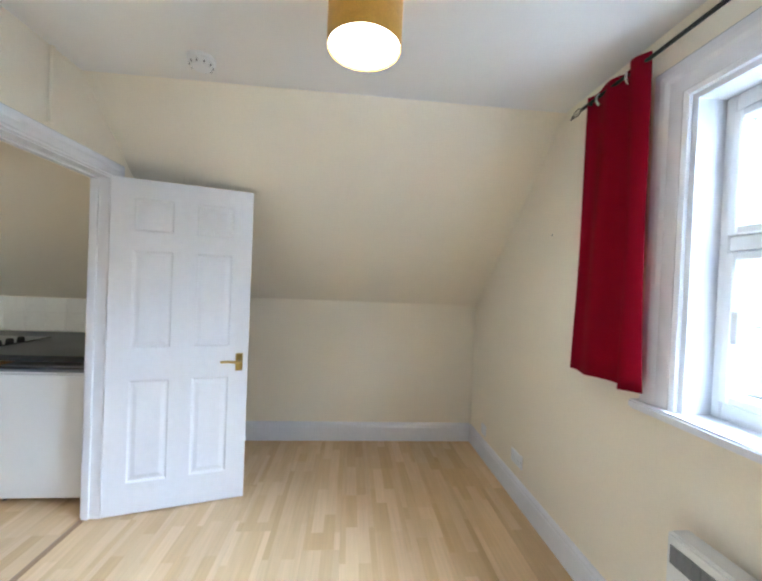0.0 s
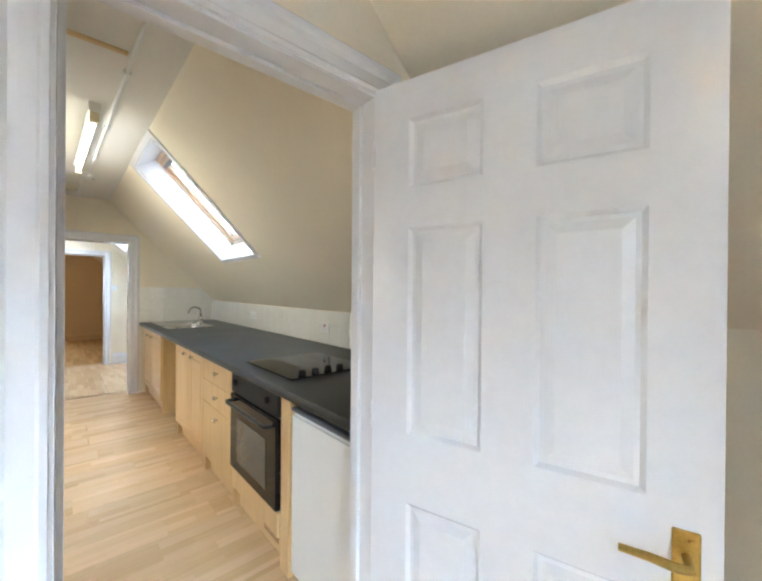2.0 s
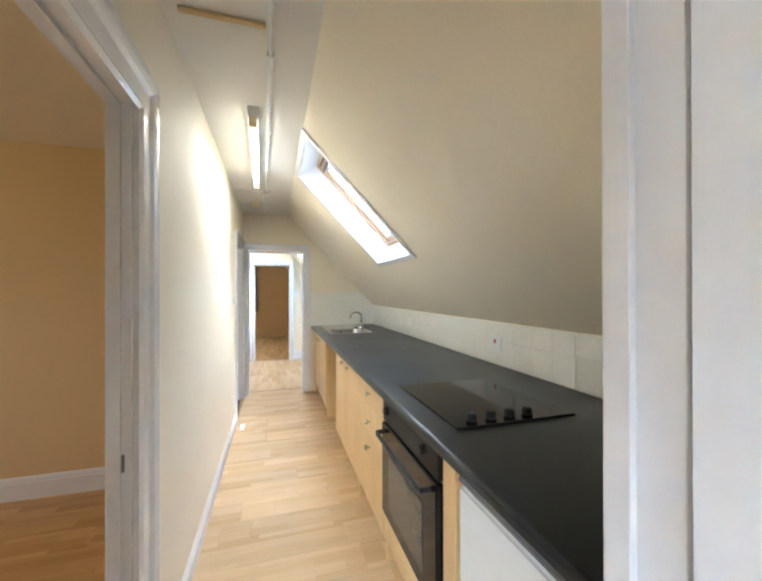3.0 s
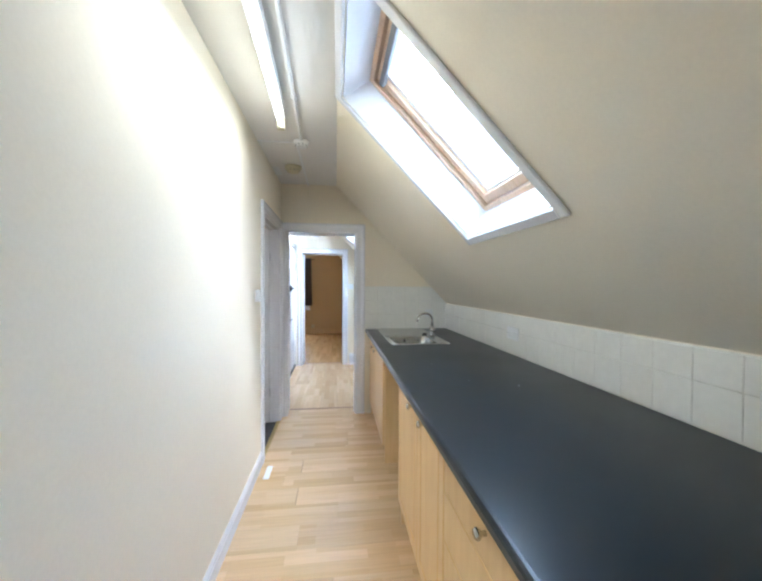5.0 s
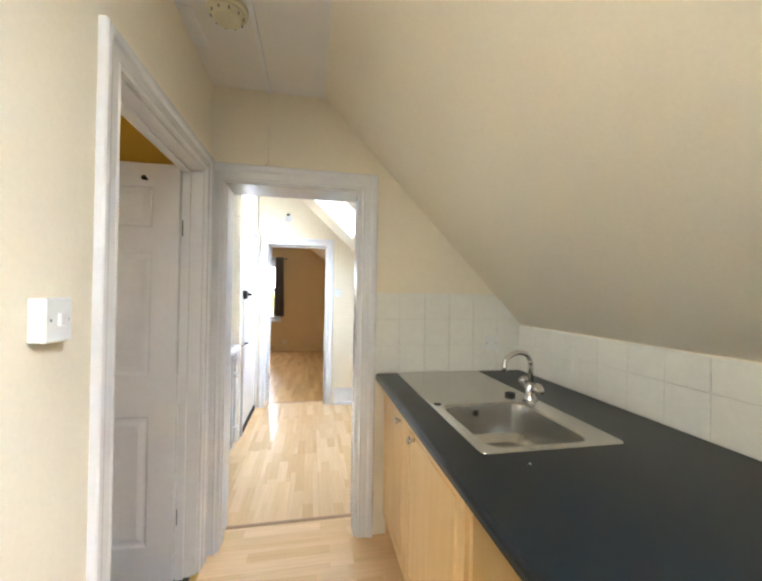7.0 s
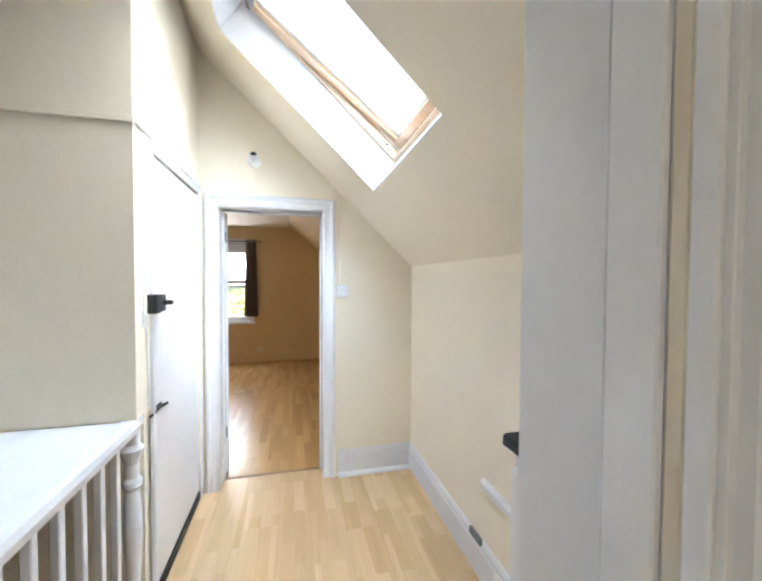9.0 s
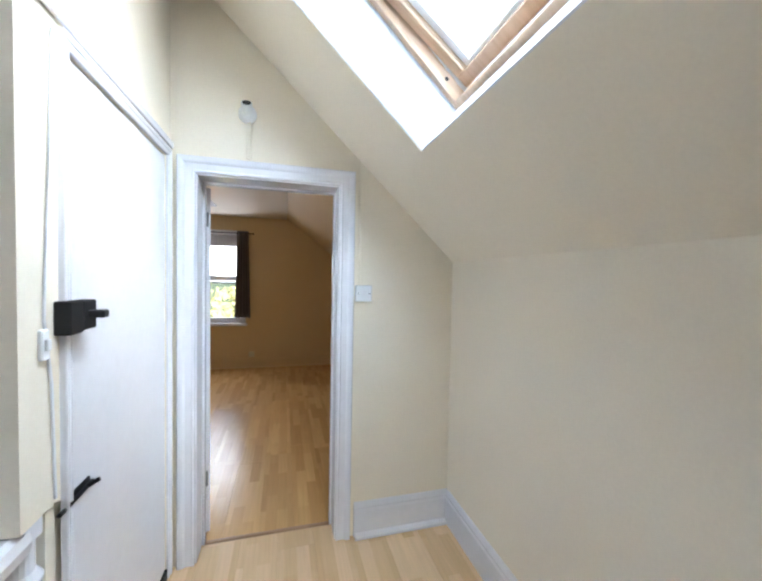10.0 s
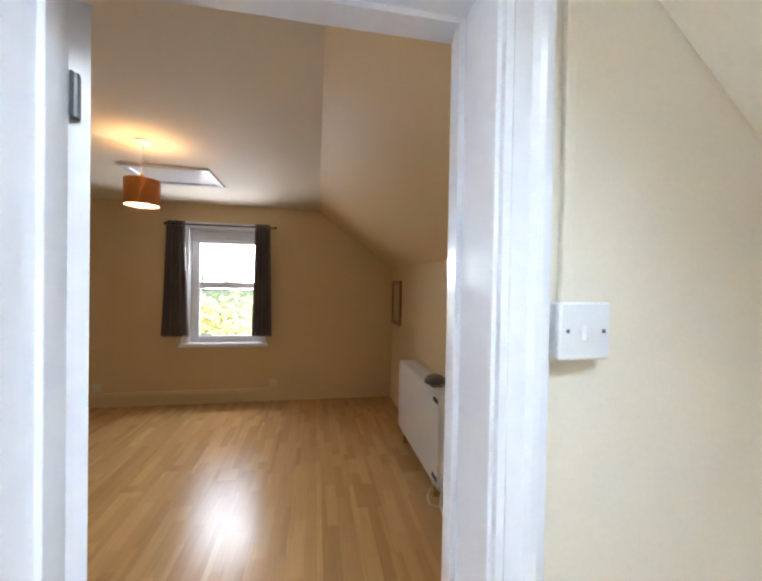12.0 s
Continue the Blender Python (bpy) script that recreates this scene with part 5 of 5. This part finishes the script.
# ---- bedroom ----
d = panel_door("door_4", (BO0 + 0.042, BY0 + 0.025, 0.012), 122, 0.70, 1.90, "white six-panel bedroom door opened against the wall")
for z in (0.32, 1.74):
    butt_hinge(d, BO0 + 0.030, BY0 + 0.004, z)
bw = thing("window_4", ((BWX0 + BWX1) / 2, BY1, BWZ0), "white two-pane bedroom window with a painted sill", "window", kind="structure")
k = box(BWX0 - 0.001, BWX0 + 0.02, BY1 - 0.001, BY1 + 0.2, BWZ0, BWZ1)
box(BWX1 - 0.02, BWX1 + 0.001, BY1 - 0.001, BY1 + 0.2, BWZ0, BWZ1, bm=k)
box(BWX0 + 0.02, BWX1 - 0.02, BY1 - 0.001, BY1 + 0.2, BWZ1 - 0.02, BWZ1 + 0.001, bm=k)
part("window_lining", k, GLOSS, bw)
part("window_sill", box(BWX0 - 0.07, BWX1 + 0.08, BY1 - 0.05, BY1 + 0.15, BWZ0 - 0.036, BWZ0 + 0.004, 0.008, seg=2), GLOSS, bw, "white painted window sill")
casing("window_casing", "y", BY1, -1, BWX0 + 0.005, BWX1 - 0.005, BWZ1 - 0.005, 0.06, 0.02, bottom=BWZ0, label="white moulded window casing")
f0, f1, g0, g1 = BWX0 + 0.02, BWX1 - 0.02, BWZ0, BWZ1 - 0.02
FY0, FY1 = BY1 + 0.10, BY1 + 0.17
part("head_board", box(f0, f1, FY0 - 0.02, FY1, 1.93, g1, 0.003), GLOSS, bw, "white boarded head of the window")
for q in range(3):
    part("head_bead", box(f0, f1, FY0 - 0.03, FY0 - 0.02, 1.945 + q * 0.04, 1.96 + q * 0.04, 0.003), GLOSS, bw)
tz = 1.40
for b in ((f0, f0 + 0.09, g0, 1.93), (f1 - 0.075, f1, g0, 1.93), (f0 + 0.09, f1 - 0.075, g0, g0 + 0.08), (f0 + 0.09, f1 - 0.075, 1.90, 1.93), (f0 + 0.09, f1 - 0.075, tz - 0.04, tz + 0.04)):
    part("window_frame", box(b[0], b[1], FY0, FY1, b[2], b[3], 0.006), UPVC, bw)
for b in ((g0 + 0.08, tz - 0.04), (tz + 0.04, 1.90)):
    pane(box(f0 + 0.09, f1 - 0.075, FY0 + 0.03, FY0 + 0.036, b[0], b[1]), bw)
part("sash_catch", box(1.49, 1.59, FY0 - 0.02, FY0, tz + 0.03, tz + 0.05, 0.004), GREYMETAL, bw)
part("window_handle", box(1.25, 1.38, FY0 - 0.015, FY0, g0 + 0.085, g0 + 0.105, 0.004), UPVC, bw)
curtain_rod(0.925, 2.115, BY1 - 0.08, 2.095, BY1, "black bedroom curtain rod with ball ends", leaf=False)
curtain("curtain", 0.935, 1.12, BY1 - 0.08, 0.80, 2.13, 5, 0.028, GREYCLOTH, "charcoal eyelet curtain gathered at the bedroom window", 5, 7, 0.6)
curtain("curtain", 1.895, 2.06, BY1 - 0.08, 0.80, 2.13, 5, 0.028, GREYCLOTH, "charcoal eyelet curtain gathered at the bedroom window", 5, 9, 0.4)
lamp = thing("pendant_lamp", (1.47, 10.55, BCEIL), "orange fabric pendant lampshade hanging lit in the bedroom", "ceiling lamp")
px, py, zb, zt, R = 1.47, 10.55, 1.925, 2.095, 0.104
k = turned([(R, zb), (R, zt), (R - 0.003, zt), (R - 0.003, zb)], 36)
bmesh.ops.delete(k, geom=[f for f in k.faces if len(f.verts) > 4], context="FACES_ONLY")
bmesh.ops.translate(k, vec=(px, py, 0), verts=k.verts)
smooth(part("shade", k, SHADE_ORANGE, lamp, "orange fabric drum shade"))
part("diffuser", turned([(R - 0.005, zb + 0.006), (R - 0.005, zb + 0.010)], 36, m=pose(px, py, 0)), GLOW_ORANGE, lamp, "glowing warm diffuser disc")
part("lamp_holder", turned([(0.016, zt - 0.03), (0.018, zt + 0.02), (0.008, zt + 0.04)], 14, m=pose(px, py, 0)), BRASS, lamp)
part("cord", tube([(px, py, zt + 0.03), (px, py, BCEIL - 0.02)], 0.004, n=8), UPVC, lamp)
part("ceiling_rose", turned([(0.05, BCEIL), (0.05, BCEIL - 0.012), (0.02, BCEIL - 0.03)], 20, m=pose(px, py, 0)), UPVC, lamp)
hc = thing("loft_hatch", (1.4, 11.3, BCEIL), "white painted loft hatch with a raised frame", "loft hatch", kind="structure")
for b in ((1.06, 1.74, 11.05, 11.11), (1.06, 1.74, 11.52, 11.58), (1.06, 1.12, 11.11, 11.52), (1.68, 1.74, 11.11, 11.52)):
    part("frame", box(*b, BCEIL - 0.02, BCEIL, 0.003), GLOSS, hc)
part("panel", box(1.12, 1.68, 11.11, 11.52, BCEIL - 0.008, BCEIL), GLOSS, hc)
pc = thing("framed_picture", (BX1, 12.15, 0.96), "small print in a brown wooden frame", "picture")
x0, x1 = BX1 - 0.025, BX1 - 0.001
for b in ((11.93, 12.36, 0.96, 1.0), (11.93, 12.36, 1.45, 1.49), (11.93, 11.97, 1.0, 1.45), (12.32, 12.36, 1.0, 1.45)):
    part("frame", box(x0, x1, *b, 0.003), DARKWOOD, pc)
part("print", box(BX1 - 0.012, BX1 - 0.008, 11.97, 12.32, 1.0, 1.45), PAPER, pc, "faded abstract print")
sh = thing("storage_heater", (3.45, 10.7, 0), "white storage heater standing against the low wall", "heater")
part("casing", box(3.40, BX1 - 0.02, 10.10, 11.22, 0.10, 0.72, 0.012, seg=2), ENAMEL, sh)
for y in (10.22, 11.05):
    part("foot", box(3.41, BX1 - 0.03, y, y + 0.05, 0.0, 0.10, 0.004), BRASS, sh, "yellowed foot")
for z in (0.66, 0.15):
    part("vent", box(3.396, 3.40, 10.13, 10.22, z, z + 0.03, 0.001), BLACK, sh, "dark side vent")
cap = thing("cloth_cap", (3.48, 10.42, 0.72), "small dark cloth cap lying on the heater", "cap")
smooth(part("crown", turned([(0.075, 0.72), (0.080, 0.735), (0.066, 0.765), (0.035, 0.78), (0.002, 0.783)], 20, m=pose(3.48, 10.42, 0)), GREYCLOTH, cap))
part("peak", prism([(3.42, 0.721), (3.53, 0.721), (3.52, 0.727), (3.43, 0.727)], "y", 10.30, 10.37), GREYCLOTH, cap)
solid("green_strap", tube([(3.50, 10.34, 0.727), (3.515, 10.24, 0.727), (3.53, 10.14, 0.727)], 0.006, n=6), LEAF, "thin green strap lying on the heater", "strap", kind="")
solid("yellow_cable", tube([(3.42, 10.30, 0.008), (3.37, 10.22, 0.008), (3.36, 10.14, 0.008), (3.41, 10.10, 0.008)], 0.007, n=6), IVORY, "short yellowed cable lying under the heater", "cable", kind="")
solid("floor_bead", prism([(HY1 - 0.045, 0.0), (HY1 - 0.043, 0.012), (HY1 - 0.03, 0.022), (HY1 - 0.018, 0.024), (HY1 - 0.018, 0.0)], "x", BO1 + 0.09, HX1 - 0.02), GLOSS, "white bead along the foot of the landing skirting", "trim")
solid("cable_outlet", box(HX1 - 0.024, HX1 - 0.008, 7.385, 7.49, 0.165, 0.20, 0.002), GREYMETAL, "small grey cable outlet on the landing skirting", "outlet", kind="")
solid("heater_cable", tube([(3.44, 10.14, 0.10), (3.41, 10.08, 0.03), (3.40, 9.98, 0.012), (3.46, 9.90, 0.03), (3.57, 9.86, 0.16)], 0.006, n=8), UPVC, "white flex from the heater to a wall outlet", "cable", kind="")
plate("wall_socket", "x", BX1, -1, 9.80, 0.30, 0.146, 0.30, "white heater outlet box low on the wall", "socket", 2)
plate("wall_socket", "y", BY1, -1, 2.11, 0.215, 0.086, 0.086, "pale single socket above the bedroom skirting", "socket", 1, sockets=1, mat=IVORY)
plate("wall_socket", "y", BY1, -1, 0.2, 0.215, 0.086, 0.086, "pale single socket above the bedroom skirting", "socket", 1, sockets=1, mat=IVORY)

# ---- outside the windows ----
solid("ground", box(-400, 400, -400, 400, -6.6, -6.5), GRASS, "grass and gardens far below the attic", "ground")


def tree(x, y, h, r, seed):
    rnd = random.Random(seed)
    ob = thing("tree", (x, y, -6.5), "autumn tree with a yellowing uneven crown", "tree", "garden trees")
    k = tube([(x, y, -6.5), (x + 0.1, y, -6.5 + h * 0.3), (x, y + 0.1, -6.5 + h * 0.75)], [0.22, 0.16, 0.06], n=8)
    for q in range(7):
        a, z = rnd.uniform(0, 6.28), -6.5 + h * rnd.uniform(0.3, 0.6)
        tube([(x, y, z), (x + 0.5 * r * math.cos(a), y + 0.5 * r * math.sin(a), z + 0.12 * h), (x + 0.8 * r * math.cos(a), y + 0.8 * r * math.sin(a), z + 0.22 * h)], [0.08, 0.05, 0.02], n=6, bm=k)
    part("trunk", k, BARK, ob)
    k = bmesh.new()
    lumps = [(x + rnd.gauss(0, r * 0.42), y + rnd.gauss(0, r * 0.42), -6.5 + h * rnd.uniform(0.38, 0.95), rnd.uniform(0.25, 0.5) * r) for _ in range(16)]
    for _ in range(1500):
        lx, ly, lz, lr = rnd.choice(lumps)
        v = Vector((rnd.gauss(0, 1), rnd.gauss(0, 1), rnd.gauss(0, 1))).normalized() * lr * rnd.uniform(0.6, 1.05)
        c = Vector((lx, ly, lz)) + v
        u = Vector((rnd.gauss(0, 1), rnd.gauss(0, 1), rnd.gauss(0, 1))).normalized()
        w = u.orthogonal().normalized()
        sz = rnd.uniform(0.10, 0.2)
        k.faces.new([k.verts.new(c + p) for p in (u * sz, w * sz * 0.6, -u * sz, -w * sz * 0.6)])
    part("crown", k, LEAF, ob)
    return ob


for i, (x, y, h, r) in enumerate(((-1.5, 26, 7.0, 2.6), (3.0, 24, 7.4, 2.4), (0.6, 30, 7.2, 3.0), (6.0, 31, 7.2, 3.0), (-6, 33, 7.6, 3.2), (10, 36, 7.4, 3.2))):
    tree(x, y, h, r, 40 + i)


def house(x, y, w, dpt, h, roof_h, seed):
    ob = thing("house", (x, y, -6.5), "pale rendered house with a slate roof", "house", "neighbouring houses")
    part("wall", box(x - w / 2, x + w / 2, y - dpt / 2, y + dpt / 2, -6.5, -6.5 + h), RENDERW, ob)
    z = -6.5 + h
    part("roof", prism([(y - dpt / 2 - 0.3, z), (y + dpt / 2 + 0.3, z), (y, z + roof_h)], "x", x - w / 2 - 0.2, x + w / 2 + 0.2), ROOF, ob)
    for q in range(int(w // 2)):
        for zz in (-5.2, -2.6):
            xx = x - w / 2 + 1.0 + q * 2.0
            wn = part("window", box(xx - 0.45, xx + 0.45, y + dpt / 2, y + dpt / 2 + 0.05, zz, zz + 1.2), GLOSS, ob)
            part("pane", box(xx - 0.38, xx + 0.38, y + dpt / 2 + 0.05, y + dpt / 2 + 0.06, zz + 0.07, zz + 1.13), BLACKGLASS, wn)
    part("chimney", box(x + w / 2 - 1.2, x + w / 2 - 0.5, y - 0.3, y + 0.3, z, z + roof_h + 0.8), RENDERW, ob)
    return ob


house(11.5, -15, 10, 7, 5.3, 1.6, 1)
house(-3.5, -16, 9, 7, 5.2, 2.0, 2)
house(24, -32, 12, 8, 6.2, 2.0, 3)

# ---- splashback tiles ----
TS, TG = 0.152, 0.0022
tw = tagged(new("wall_tiles"), "square white glazed tiles with grey grout behind the worktop", "wall tiles", kind="structure")
part("grout_bed", box(KX1 - 0.004, KX1 + 0.001, PY, KY1, CZ, KKNEE - 0.004), GROUT, tw)
part("grout_bed", box(3.05, KX1 - 0.004, KY1 - 0.004, KY1 + 0.001, CZ, 1.372), GROUT, tw)


def tile_mesh(w, h):
    k = box(-w / 2, w / 2, -0.0035, 0.0035, 0, h, 0.0016)
    return mesh_of("tile", k, TILE)


def lay(me, m):
    ob = new("tile", me)
    ob.parent, ob.matrix_basis = tw, m
    return ob


row1, row2 = tile_mesh(TS - TG, TS - TG), tile_mesh(TS - TG, KKNEE - 0.006 - CZ - 0.008 - TS)
n_ = int((KY1 - PY) / TS)
rnd = random.Random(4)
for i in range(n_):
    y = KY1 - 0.004 - (i + 0.5) * TS
    lay(row1, pose(KX1 - 0.0055 + rnd.uniform(-0.0004, 0.0004), y, CZ + 0.006, 0, 0, 90))
    lay(row2, pose(KX1 - 0.0055 + rnd.uniform(-0.0004, 0.0004), y, CZ + 0.006 + TS, 0, 0, 90))
for j in range(3):
    for i in range(6):
        x = KX1 - 0.010 - (i + 0.5) * TS
        z = CZ + 0.006 + j * TS
        hi = kz(x + TS / 2) - z - 0.004
        if x - TS / 2 < 2.98:
            continue
        if hi > TS - TG:
            lay(row1, pose(x, KY1 - 0.0055 + rnd.uniform(-0.0004, 0.0004), z))
        elif kz(x - TS / 2) - z > 0.02:
            k = prism([(-TS / 2 + TG, 0), (TS / 2, 0), (TS / 2, max(0.004, hi)), (-TS / 2 + TG, min(TS - TG, kz(x - TS / 2) - z - 0.004))], "y", -0.0035, 0.0035)
            lay(mesh_of("tile", k, TILE), pose(x, KY1 - 0.0055, z))

# ---- laminate floor boards ----
def boards(x0, x1, y0, y1, along, mat, seed, label, opened=None):
    """Boards of 0.193 by 1.285 m with a hairline joint; the last ones are cut."""
    rnd = random.Random(seed)
    top = tagged(new("floor_boards"), label, "floor", kind="structure")
    bw_, bl, g = 0.193, 1.285, 0.0005
    (a0, a1), (c0, c1) = ((x0, x1), (y0, y1)) if along == 0 else ((y0, y1), (x0, x1))
    made = {}
    c = c0
    while c < c1 - 0.01:
        w = min(bw_, c1 - c)
        a = a0 - rnd.uniform(0.1, 1.1)
        wide = (opened or {}).get(round((c - c0) / bw_))
        if wide:
            a = wide - bl
        while a < a1 - 0.01:
            s, e = max(a, a0), min(a + bl, a1)
            if wide and abs(e - wide) < 0.001:
                e -= 0.004
            if e - s > 0.02:
                key = (round(e - s, 3), round(w, 3))
                if key not in made:
                    h0, h1 = (key[0] - g) / 2, (key[1] - g) / 2
                    q = box(-h0, h0, -h1, h1, -0.011, 0.0, 0.0004) if along == 0 else box(-h1, h1, -h0, h0, -0.011, 0.0, 0.0004)
                    made[key] = mesh_of("board", q, mat)
                ob = new("board", made[key])
                ob.parent = top
                m = ((s + e) / 2, c + w / 2) if along == 0 else (c + w / 2, (s + e) / 2)
                ob.location = (m[0], m[1], rnd.uniform(-0.0002, 0.0))
            a += bl
        c += bw_
    return top


boards(LX0, LX1, LY0, 1.45, 0, FLOOR_X, 11, "pale beech laminate floor boards in the living room")
boards(KX0, CF + 0.16, 1.45, 6.28, 0, FLOOR_X, 12, "pale beech laminate floor boards in the kitchen", {16: 2.508, 18: 2.508})
boards(2.0, HX1, 6.28, 8.60, 1, FLOOR_Y, 13, "pale beech laminate floor boards on the landing")
boards(BX0, BX1, 8.60, BY1, 1, FLOOR_B, 14, "beech laminate floor boards in the bedroom, dim warm light in their tone")
boards(-1.6, KX0, PY, 4.05, 0, FLOOR_W, 15, "beech laminate floor boards in the side room, same dim warm-lit tone")
